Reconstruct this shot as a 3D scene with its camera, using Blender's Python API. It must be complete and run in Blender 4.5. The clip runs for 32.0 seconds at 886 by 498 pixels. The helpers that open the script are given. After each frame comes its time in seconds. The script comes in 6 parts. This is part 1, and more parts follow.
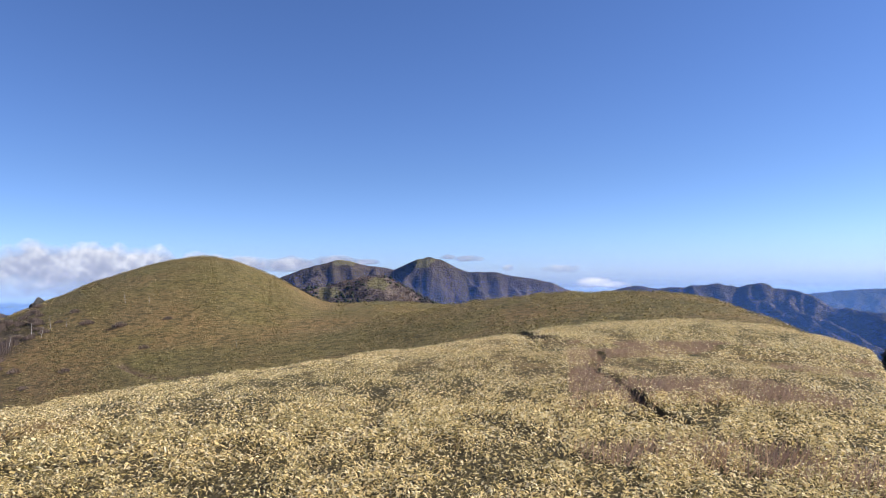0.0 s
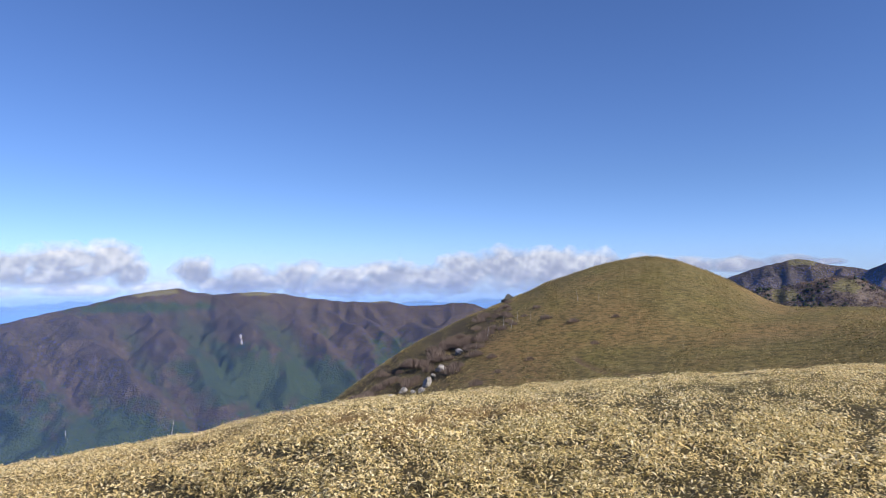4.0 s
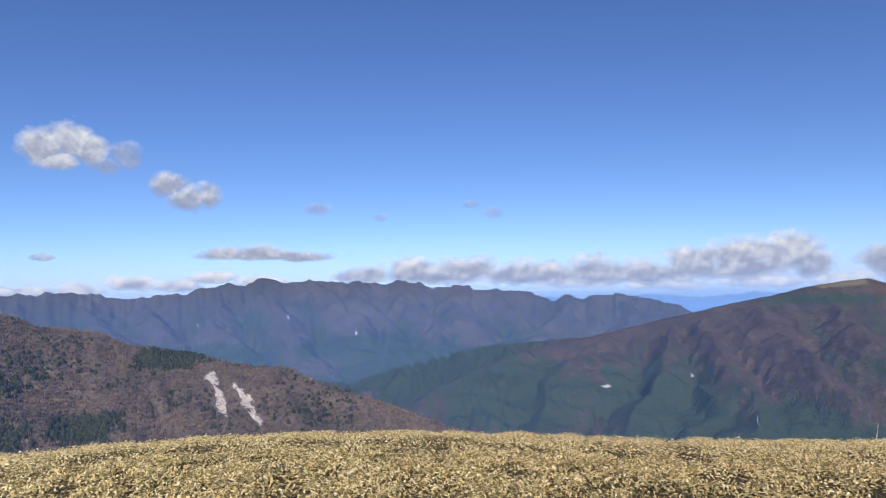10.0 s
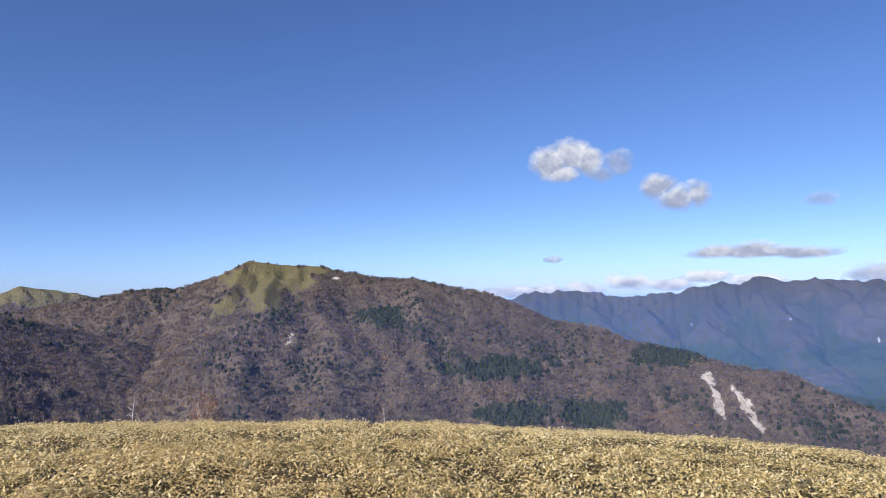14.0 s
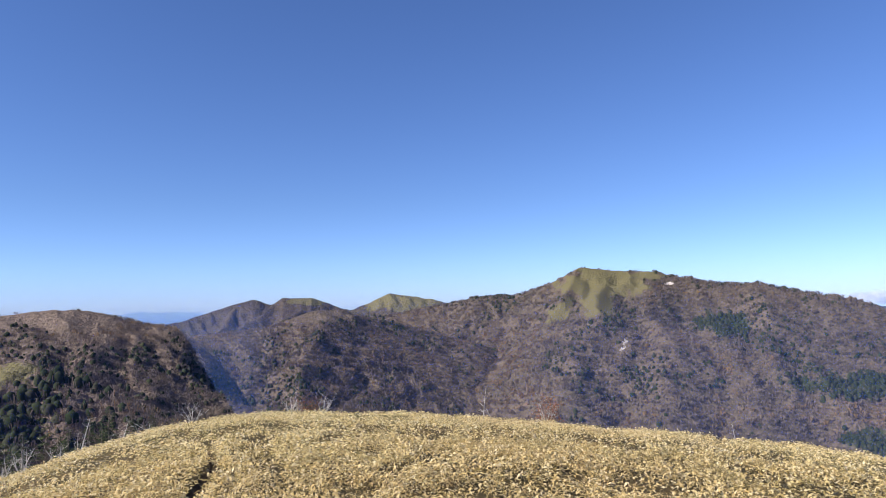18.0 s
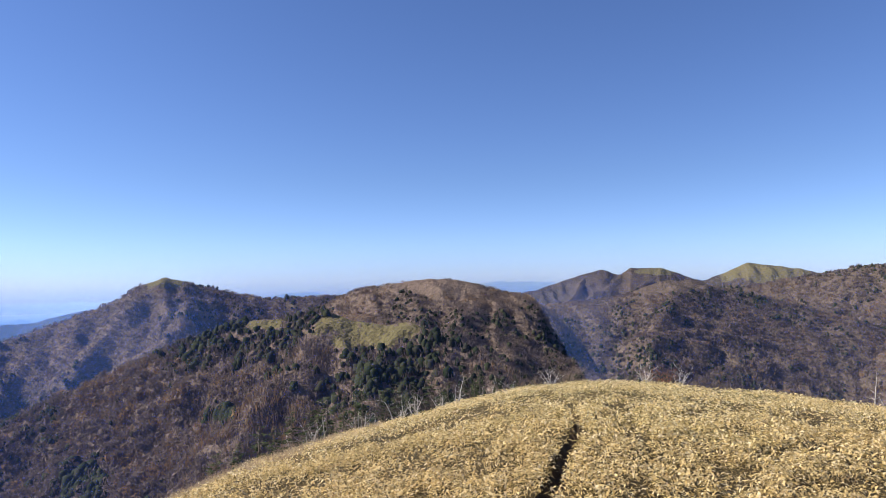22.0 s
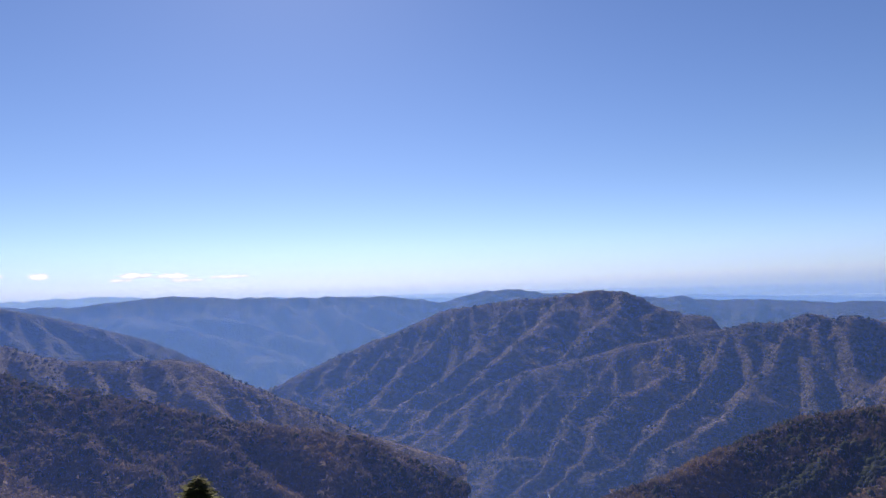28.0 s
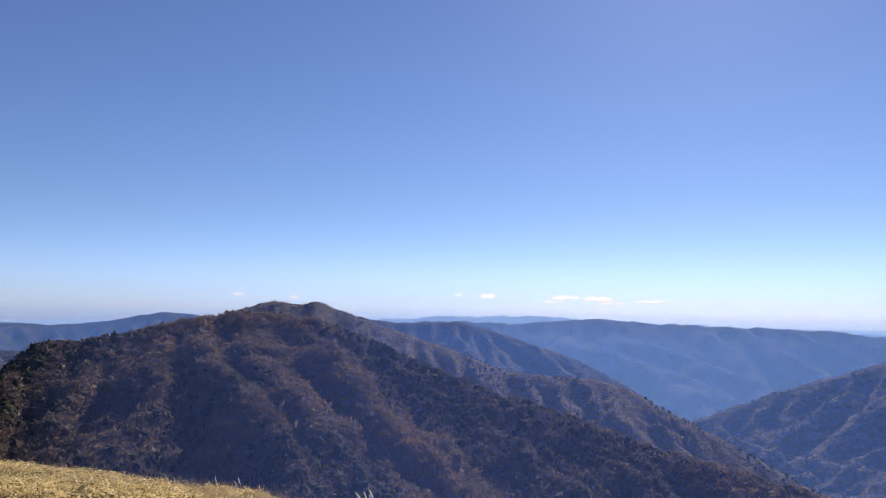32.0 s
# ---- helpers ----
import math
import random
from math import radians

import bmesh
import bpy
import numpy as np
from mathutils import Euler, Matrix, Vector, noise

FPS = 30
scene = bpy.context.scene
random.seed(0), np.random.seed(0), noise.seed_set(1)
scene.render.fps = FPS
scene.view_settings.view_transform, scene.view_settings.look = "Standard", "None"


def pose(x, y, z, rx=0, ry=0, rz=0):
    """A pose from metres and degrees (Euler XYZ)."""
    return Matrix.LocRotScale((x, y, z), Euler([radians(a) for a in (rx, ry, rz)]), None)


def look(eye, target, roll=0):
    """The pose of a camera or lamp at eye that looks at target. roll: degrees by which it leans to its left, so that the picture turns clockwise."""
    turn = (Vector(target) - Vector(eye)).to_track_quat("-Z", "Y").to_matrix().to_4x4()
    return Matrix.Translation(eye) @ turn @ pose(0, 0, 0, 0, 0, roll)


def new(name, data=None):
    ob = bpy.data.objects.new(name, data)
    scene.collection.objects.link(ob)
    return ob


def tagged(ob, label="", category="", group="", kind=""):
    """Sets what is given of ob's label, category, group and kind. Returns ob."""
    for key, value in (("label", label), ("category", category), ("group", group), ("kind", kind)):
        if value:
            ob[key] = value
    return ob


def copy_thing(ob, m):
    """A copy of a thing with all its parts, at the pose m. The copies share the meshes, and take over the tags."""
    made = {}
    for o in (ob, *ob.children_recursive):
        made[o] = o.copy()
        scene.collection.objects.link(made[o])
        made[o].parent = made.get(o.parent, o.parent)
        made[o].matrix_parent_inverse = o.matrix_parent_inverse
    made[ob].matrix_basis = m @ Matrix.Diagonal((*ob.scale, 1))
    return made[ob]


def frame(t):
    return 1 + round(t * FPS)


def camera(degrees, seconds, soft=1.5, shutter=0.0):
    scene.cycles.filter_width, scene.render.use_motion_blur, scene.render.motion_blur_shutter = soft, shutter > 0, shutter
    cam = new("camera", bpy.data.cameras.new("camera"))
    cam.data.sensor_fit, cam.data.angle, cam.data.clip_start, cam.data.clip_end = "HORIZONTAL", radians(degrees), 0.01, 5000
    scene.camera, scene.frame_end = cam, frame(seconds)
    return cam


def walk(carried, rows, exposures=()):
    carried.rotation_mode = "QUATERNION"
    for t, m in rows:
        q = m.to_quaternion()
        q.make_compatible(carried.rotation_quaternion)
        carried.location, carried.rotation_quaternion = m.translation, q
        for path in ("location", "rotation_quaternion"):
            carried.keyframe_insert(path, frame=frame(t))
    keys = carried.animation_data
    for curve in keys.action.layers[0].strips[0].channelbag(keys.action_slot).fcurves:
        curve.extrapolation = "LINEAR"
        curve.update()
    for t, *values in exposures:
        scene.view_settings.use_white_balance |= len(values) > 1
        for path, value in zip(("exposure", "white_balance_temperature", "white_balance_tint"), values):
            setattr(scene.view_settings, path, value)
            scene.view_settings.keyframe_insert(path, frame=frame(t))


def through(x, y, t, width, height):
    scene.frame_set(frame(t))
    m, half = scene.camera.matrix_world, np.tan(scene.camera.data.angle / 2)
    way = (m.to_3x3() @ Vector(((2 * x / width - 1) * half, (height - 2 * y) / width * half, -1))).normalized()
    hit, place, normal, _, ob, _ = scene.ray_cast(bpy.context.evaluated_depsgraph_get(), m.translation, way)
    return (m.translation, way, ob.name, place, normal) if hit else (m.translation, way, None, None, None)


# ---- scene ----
cam = camera(66.08, 32.0, soft=0.85)
# seconds, yaw, pitch, roll in degrees: the phone is held out and swung round the body
TURNS = [
    (0.0, -0.000, 2.232, 0.797),
    (0.5, 1.535, 2.744, 0.330),
    (1.0, 3.233, 3.196, -0.344),
    (1.5, 5.365, 3.504, -0.700),
    (2.0, 8.519, 3.583, -0.645),
    (2.5, 13.808, 3.526, -0.458),
    (3.0, 21.560, 3.254, -0.254),
    (3.5, 29.312, 2.911, 0.007),
    (4.0, 36.037, 2.622, 0.358),
    (4.5, 42.226, 2.427, 0.692),
    (6.5, 61.703, 2.348, 1.783),
    (7.0, 66.568, 2.270, 1.925),
    (7.5, 71.528, 2.223, 2.022),
    (8.0, 75.829, 2.191, 1.875),
    (8.5, 79.482, 2.225, 1.499),
    (9.0, 82.579, 2.284, 1.288),
    (9.5, 85.837, 2.433, 1.205),
    (10.0, 89.170, 2.621, 1.201),
    (10.5, 92.296, 2.704, 1.415),
    (11.0, 96.112, 2.832, 1.481),
    (11.5, 100.914, 3.066, 1.564),
    (12.0, 107.191, 3.361, 1.478),
    (12.5, 114.238, 3.460, 1.423),
    (13.0, 120.334, 3.318, 1.301),
    (13.5, 125.053, 3.251, 1.166),
    (14.0, 128.875, 3.388, 1.233),
    (14.5, 132.168, 3.556, 1.413),
    (16.5, 146.221, 4.025, 1.247),
    (17.0, 150.142, 4.283, 1.222),
    (17.5, 153.448, 4.425, 1.267),
    (18.0, 156.214, 4.492, 1.302),
    (18.5, 158.270, 4.482, 1.276),
    (19.0, 160.252, 4.320, 1.279),
    (19.5, 162.749, 3.995, 1.396),
    (20.0, 165.847, 3.552, 1.219),
    (20.5, 169.973, 3.230, 0.949),
    (21.0, 174.509, 3.076, 0.696),
    (21.5, 179.694, 2.905, 0.723),
    (22.0, 184.806, 2.584, 1.114),
    (22.5, 188.832, 2.280, 1.323),
    (23.0, 192.547, 2.097, 1.325),
    (23.5, 197.525, 1.876, 1.299),
    (24.0, 204.338, 1.507, 1.433),
    (24.5, 210.678, 1.032, 1.460),
    (26.5, 235.733, 1.252, 2.252),
    (27.0, 243.529, 1.731, 1.954),
    (27.5, 251.999, 2.155, 1.768),
    (28.0, 259.472, 2.619, 1.823),
    (28.5, 266.174, 2.992, 1.881),
    (29.0, 272.243, 3.166, 1.924),
    (29.5, 277.291, 3.200, 1.816),
    (30.0, 281.883, 3.319, 1.403),
    (30.5, 285.871, 3.552, 0.730),
    (31.0, 289.574, 4.024, -0.068),
    (31.5, 292.284, 4.644, -0.709),
    (32.0, 293.878, 5.060, -0.792),
]
ARM, EYE = 0.35, 1.62
ROWS = [(t, pose(-ARM * math.sin(radians(a)), ARM * math.cos(radians(a)), EYE, 90 + p, r, a)) for t, a, p, r in TURNS]

EXPOSURES = [(0.0, 0.72, 6480, 10), (4.0, 0.60, 6400, 10), (9.0, 0.34, 6400, 10), (13.0, 0.44, 6420, 10), (19.0, 0.8, 6500, 10), (23.0, 0.78, 7020, 11), (26.5, 0.42, 7350, 12), (32.0, 0.36, 7450, 12)]
walk(cam, ROWS, EXPOSURES)

# ---- sky and sun: the sun stands high in the south-east, at bearing 272 ----
SUN_BEARING, SUN_HEIGHT = 272.0, 34.0
world = bpy.data.worlds.new("world")
scene.world = world
world.use_nodes = True
wn, wl = world.node_tree.nodes, world.node_tree.links
wn.clear()
sky = wn.new("ShaderNodeTexSky")
sky.sky_type, sky.sun_disc = "NISHITA", False
sky.sun_elevation, sky.sun_rotation = radians(SUN_HEIGHT), radians(360 - SUN_BEARING)
sky.altitude, sky.air_density, sky.dust_density, sky.ozone_density = 1300, 1.0, 0.3, 3.5
back = wn.new("ShaderNodeBackground")
back.inputs["Strength"].default_value = 0.065
clean = wn.new("ShaderNodeMix")
clean.data_type, clean.blend_type = "RGBA", "MULTIPLY"
clean.inputs[0].default_value, clean.inputs[7].default_value = 1.0, (0.80, 0.95, 1.34, 1)
wl.new(sky.outputs[0], clean.inputs[6])
ray = wn.new("ShaderNodeSeparateXYZ")
wl.new(wn.new("ShaderNodeTexCoord").outputs["Generated"], ray.inputs[0])
low = wn.new("ShaderNodeMapRange")
low.interpolation_type = "SMOOTHSTEP"
wl.new(ray.outputs["Z"], low.inputs[0])
for i, v in enumerate((-0.02, 0.16, 1.0, 0.0)):
    low.inputs[i + 1].default_value = v
pale = wn.new("ShaderNodeMix")
pale.data_type, pale.blend_type = "RGBA", "MULTIPLY"
wl.new(low.outputs[0], pale.inputs[0])
wl.new(clean.outputs[2], pale.inputs[6])
pale.inputs[7].default_value = (1.08, 1.14, 1.36, 1)
wl.new(pale.outputs[2], back.inputs["Color"])
wl.new(back.outputs[0], wn.new("ShaderNodeOutputWorld").inputs["Surface"])
sun = new("sun", bpy.data.lights.new("sun", "SUN"))
sun.data.energy, sun.data.angle, sun.data.color = 5.0, radians(0.53), (1.0, 0.94, 0.85)
a = radians(SUN_BEARING)
sun.matrix_world = look((-math.sin(a) * 90, math.cos(a) * 90, math.tan(radians(SUN_HEIGHT)) * 90), (0, 0, 0))


# ---- materials ----
class Shade:
    """A node material in the making."""

    def __init__(self, name, rough=0.9, spec=0.2):
        self.mat = bpy.data.materials.new(name)
        self.mat.use_nodes = True
        self.n, self.l = self.mat.node_tree.nodes, self.mat.node_tree.links
        self.n.clear()
        self.out = self.n.new("ShaderNodeOutputMaterial")
        self.bsdf = self.n.new("ShaderNodeBsdfPrincipled")
        self.bsdf.inputs["Roughness"].default_value = rough
        self.bsdf.inputs["Specular IOR Level"].default_value = spec
        self.l.new(self.bsdf.outputs[0], self.out.inputs["Surface"])
        self.place = self.n.new("ShaderNodeNewGeometry").outputs["Position"]

    def put(self, socket, value):
        if isinstance(value, bpy.types.NodeSocket):
            self.l.new(value, socket)
        elif isinstance(value, tuple) and len(value) == 3 and socket.type == "RGBA":
            socket.default_value = (*value, 1)
        else:
            socket.default_value = value

    def noise(self, scale, detail=4.0, rough=0.6, where=None, stretch=None, distort=0.0):
        n = self.n.new("ShaderNodeTexNoise")
        n.inputs["Scale"].default_value, n.inputs["Detail"].default_value, n.inputs["Roughness"].default_value = scale, detail, rough
        n.inputs["Distortion"].default_value = distort
        v = where or self.place
        if stretch:
            m = self.n.new("ShaderNodeMapping")
            m.inputs["Scale"].default_value = stretch
            self.l.new(v, m.inputs["Vector"])
            v = m.outputs[0]
        self.l.new(v, n.inputs["Vector"])
        return n.outputs["Fac"]

    def ramp(self, fac, *stops):
        r = self.n.new("ShaderNodeValToRGB")
        e = r.color_ramp.elements
        while len(e) < len(stops):
            e.new(0.5)
        for el, (pos, col) in zip(e, stops):
            el.position, el.color = pos, (*col, 1) if isinstance(col, tuple) else (col, col, col, 1)
        self.l.new(fac, r.inputs[0])
        return r.outputs[0]

    def mix(self, fac, a, b, how="MIX"):
        m = self.n.new("ShaderNodeMix")
        m.data_type, m.blend_type = "RGBA", how
        self.put(m.inputs[0], fac)
        self.put(m.inputs[6], a)
        self.put(m.inputs[7], b)
        return m.outputs[2]

    def math(self, op, a, b=0.0, c=0.0):
        m = self.n.new("ShaderNodeMath")
        m.operation = op
        for s, v in zip(m.inputs, (a, b, c)):
            self.put(s, v)
        return m.outputs[0]

    def attr(self, name):
        q = self.n.new("ShaderNodeAttribute")
        q.attribute_name = name
        return q

    def parts(self, color):
        q = self.n.new("ShaderNodeSeparateColor")
        self.l.new(color, q.inputs[0])
        return q.outputs

    def island(self):
        return self.n.new("ShaderNodeNewGeometry").outputs["Random Per Island"]

    def random(self):
        return self.n.new("ShaderNodeObjectInfo").outputs["Random"]

    def bump(self, height, strength=0.5, distance=1.0):
        b = self.n.new("ShaderNodeBump")
        b.inputs["Strength"].default_value, b.inputs["Distance"].default_value = strength, distance
        self.l.new(height, b.inputs["Height"])
        self.l.new(b.outputs[0], self.bsdf.inputs["Normal"])

    def color(self, c):
        self.put(self.bsdf.inputs["Base Color"], c)
        return self

    def soft(self, color, share):
        """Lets part of the light through, as thin leaves do."""
        t = self.n.new("ShaderNodeBsdfTranslucent")
        self.put(t.inputs["Color"], color)
        m = self.n.new("ShaderNodeMixShader")
        m.inputs[0].default_value = share
        self.l.new(self.bsdf.outputs[0], m.inputs[1])
        self.l.new(t.outputs[0], m.inputs[2])
        self.l.new(m.outputs[0], self.out.inputs["Surface"])


def make_turf():
    s = Shade("dwarf_bamboo_turf", 0.85, 0.15)
    big, mid, fine = s.noise(0.035, 3), s.noise(0.45, 4), s.noise(5.0, 5, 0.7)
    c = s.ramp(mid, (0.3, (0.125, 0.10, 0.036)), (0.5, (0.20, 0.155, 0.06)), (0.72, (0.285, 0.22, 0.093)))
    c = s.mix(s.ramp(big, (0.42, 0.0), (0.62, 0.75)), c, (0.33, 0.20, 0.09))
    c = s.mix(s.ramp(s.noise(0.09, 3), (0.5, 0.0), (0.68, 0.5)), c, (0.21, 0.19, 0.055))
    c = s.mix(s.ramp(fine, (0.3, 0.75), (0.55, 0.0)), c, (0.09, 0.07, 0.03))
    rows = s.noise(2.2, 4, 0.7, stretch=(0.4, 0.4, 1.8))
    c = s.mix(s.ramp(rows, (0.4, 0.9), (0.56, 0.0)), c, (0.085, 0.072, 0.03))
    # shade between the bamboo leaves is painted into the near ground here
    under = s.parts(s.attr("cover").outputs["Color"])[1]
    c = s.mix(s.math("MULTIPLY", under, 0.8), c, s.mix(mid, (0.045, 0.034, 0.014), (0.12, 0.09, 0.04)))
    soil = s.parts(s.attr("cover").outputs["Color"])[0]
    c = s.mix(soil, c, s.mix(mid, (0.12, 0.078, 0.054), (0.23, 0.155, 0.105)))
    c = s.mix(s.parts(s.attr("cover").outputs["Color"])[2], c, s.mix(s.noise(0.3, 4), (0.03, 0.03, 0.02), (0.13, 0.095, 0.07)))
    s.color(c)
    s.bump(s.mix(0.55, fine, s.noise(0.5, 6, 0.75, stretch=(1, 1, 4.5))), 1.0, 0.75)
    return s.mat


def make_leaf(name, stops, through):
    s = Shade(name, 0.5, 0.35)
    c = s.ramp(s.island(), *stops)
    c = s.mix(s.ramp(s.noise(0.35, 3), (0.48, 0.0), (0.68, 0.35)), c, (0.34, 0.28, 0.10))
    c = s.mix(s.ramp(s.noise(0.05, 3), (0.48, 0.0), (0.66, 0.35)), c, (0.54, 0.36, 0.17))
    s.color(c)
    s.soft(c, through)
    return s.mat


def make_slope(name, bare, wood, dark, scale=1.0, spots=0.35):
    """Mountain side: leafless woods with conifer stands; cover holds grass, scree and conifers."""
    s = Shade(name, 0.95, 0.05)
    fine, mid, big = s.noise(0.11 * scale, 5, 0.65), s.noise(0.022 * scale, 5, 0.6), s.noise(0.004 * scale, 4)
    c = s.ramp(fine, (0.3, dark), (0.48, wood), (0.7, bare))
    c = s.mix(s.ramp(mid, (0.4, 0.0), (0.62, 0.6)), c, bare)
    c = s.mix(s.ramp(big, (0.45, 0.0), (0.62, 0.4)), c, dark)
    cell = s.n.new("ShaderNodeTexVoronoi")
    cell.inputs["Scale"].default_value = 0.17 * scale
    s.l.new(s.place, cell.inputs["Vector"])
    tone = s.parts(cell.outputs["Color"])
    c = s.mix(s.ramp(tone[0], (0.0, spots), (0.35, 0.0)), c, dark)
    c = s.mix(s.ramp(tone[1], (0.6, 0.0), (1.0, spots)), c, s.mix(0.35, bare, (0.30, 0.24, 0.18)))
    grass, scree, firs = s.parts(s.attr("cover").outputs["Color"])[:3]
    torn, streak = s.noise(0.05 * scale, 6, 0.7), s.noise(0.07 * scale, 6, 0.8, stretch=(1, 1, 0.18))
    grass = s.ramp(s.math("ADD", s.math("MULTIPLY", grass, 0.6), s.math("MULTIPLY", torn, 0.6)), (0.52, 0.0), (0.66, 1.0))
    scree = s.ramp(s.math("ADD", s.math("MULTIPLY", scree, 0.5), s.math("MULTIPLY", streak, 0.95)), (0.84, 0.0), (0.96, 1.0))
    firs = s.ramp(s.math("ADD", s.math("MULTIPLY", firs, 0.55), s.math("MULTIPLY", torn, 0.6)), (0.44, 0.0), (0.78, 0.85))
    c = s.mix(firs, c, s.mix(fine, (0.016, 0.032, 0.016), (0.05, 0.075, 0.034)))
    c = s.mix(grass, c, s.mix(mid, s.mix(fine, (0.10, 0.084, 0.042), (0.20, 0.163, 0.085)), s.mix(fine, (0.085, 0.08, 0.04), (0.16, 0.145, 0.07))))
    c = s.mix(scree, c, s.mix(s.noise(0.25, 5), (0.34, 0.29, 0.25), (0.62, 0.56, 0.5)))
    s.color(c)
    s.bump(s.math("SUBTRACT", fine, s.math("MULTIPLY", cell.outputs["Distance"], 0.4)), 1.0, 6.0 / scale)
    return s.mat


def make_canopy():
    """Crowns of the woods: leafless grey-brown, rust-coloured and evergreen, told apart by a tint per tree."""
    s = Shade("woodland_crowns", 0.95, 0.03)
    t = s.attr("tint").outputs["Fac"]
    c = s.ramp(t, (0.0, (0.026, 0.037, 0.021)), (0.18, (0.05, 0.058, 0.033)), (0.24, (0.12, 0.095, 0.083)), (0.55, (0.168, 0.132, 0.113)), (0.8, (0.22, 0.176, 0.148)), (0.92, (0.22, 0.14, 0.082)), (1.0, (0.26, 0.17, 0.086)))
    c = s.mix(s.ramp(s.island(), (0.0, 0.3), (0.4, 0.0)), c, (0.11, 0.09, 0.08))
    c = s.mix(s.ramp(s.noise(0.7, 4, 0.7), (0.55, 0.0), (0.75, 0.2)), c, (0.30, 0.25, 0.21))
    s.color(c)
    s.soft(c, 0.3)
    return s.mat


TURF = make_turf()
SASA = make_leaf("dwarf_bamboo_leaf", ((0.0, (0.14, 0.11, 0.035)), (0.2, (0.42, 0.315, 0.115)), (0.42, (0.77, 0.58, 0.255)), (0.76, (0.88, 0.71, 0.375)), (1.0, (0.94, 0.83, 0.57))), 0.38)
# leaves of the knoll and saddle: a darker, more olive ramp
SASA_FAR = make_leaf("olive_bamboo_leaf", ((0.0, (0.07, 0.064, 0.022)), (0.4, (0.19, 0.15, 0.055)), (0.8, (0.30, 0.235, 0.09)), (1.0, (0.45, 0.36, 0.17))), 0.3)
SLOPE_NEAR = make_slope("near_woods", (0.15, 0.114, 0.09), (0.10, 0.078, 0.061), (0.045, 0.04, 0.031), 1.6)
SLOPE_TWIG = make_slope("twiggy_woods", (0.195, 0.146, 0.118), (0.135, 0.102, 0.083), (0.065, 0.053, 0.043), 2.4)
SLOPE_MID = make_slope("mountain_woods", (0.112, 0.085, 0.066), (0.066, 0.05, 0.04), (0.026, 0.029, 0.02), 0.8, 0.45)
SLOPE_FAR = make_slope("far_mountain_woods", (0.10, 0.082, 0.070), (0.062, 0.053, 0.045), (0.024, 0.032, 0.024), 0.6, 0.3)
SLOPE_RED = make_slope("reddish_mountain_woods", (0.085, 0.060, 0.043), (0.055, 0.040, 0.030), (0.026, 0.027, 0.018), 1.0, 0.5)
SLOPE_RIB = make_slope("ribbed_mountain_woods", (0.125, 0.096, 0.072), (0.082, 0.064, 0.048), (0.026, 0.028, 0.02), 1.0, 0.5)
CANOPY = make_canopy()


def make_plain(name, dark, light, scale=4.0, rough=0.85, bump=0.3, reach=0.02, through=0.0):
    s = Shade(name, rough, 0.2)
    c = s.ramp(s.noise(scale, 5, 0.7), (0.3, dark), (0.7, light))
    c = s.mix(s.ramp(s.noise(scale * 0.15, 3), (0.4, 0.0), (0.7, 0.4)), c, dark)
    s.color(c)
    s.bump(s.noise(scale * 2, 5, 0.7), bump, reach)
    if through:
        s.soft(c, through)
    return s.mat


DEAD_WOOD = make_plain("weathered_dead_wood", (0.30, 0.27, 0.24), (0.62, 0.58, 0.53), 9.0)
BARK = make_plain("grey_bark", (0.10, 0.08, 0.065), (0.24, 0.20, 0.165), 8.0)
TWIGS = make_plain("bare_twigs", (0.13, 0.095, 0.08), (0.28, 0.215, 0.18), 5.0, through=0.3)
REED = make_plain("dry_brown_reed", (0.24, 0.15, 0.07), (0.46, 0.31, 0.16), 3.0, through=0.25)
PALE_GRASS = make_plain("pale_dry_grass", (0.42, 0.30, 0.18), (0.72, 0.56, 0.38), 3.0, through=0.3)
RUSTY_GRASS = make_plain("reddish_dry_grass", (0.36, 0.23, 0.145), (0.58, 0.40, 0.27), 3.0, through=0.25)
RUST_LEAF = make_plain("rust_leaves", (0.20, 0.07, 0.04), (0.34, 0.15, 0.07), 6.0, through=0.3)
NEEDLES = make_plain("fir_needles", (0.025, 0.04, 0.016), (0.09, 0.105, 0.04), 3.0, through=0.15)
YOUNG_NEEDLES = make_plain("young_fir_needles", (0.05, 0.065, 0.015), (0.17, 0.16, 0.045), 9.0, through=0.2)
ROCK = make_plain("pale_limestone", (0.12, 0.108, 0.10), (0.52, 0.48, 0.45), 2.2, bump=1.0, reach=0.25)
DARK_ROCK = make_plain("dark_rock", (0.04, 0.04, 0.038), (0.15, 0.14, 0.13), 1.6, bump=1.0, reach=0.25)
PLUME = make_plain("silver_plume", (0.72, 0.67, 0.6), (0.92, 0.89, 0.84), 20.0, through=0.5)
STRAW = make_plain("dry_straw", (0.38, 0.28, 0.15), (0.62, 0.48, 0.27), 15.0, through=0.25)

# ---- land: plain numpy helpers ----
def lattice(ix, iy, seed):
    h = (ix.astype(np.int64) * 374761393 + iy.astype(np.int64) * 668265263 + seed * 1442695041) & 0xFFFFFFFF
    h = ((h ^ (h >> 13)) * 1274126177) & 0xFFFFFFFF
    return ((h ^ (h >> 16)) & 0xFFFFFF) / float(0xFFFFFF) * 2 - 1


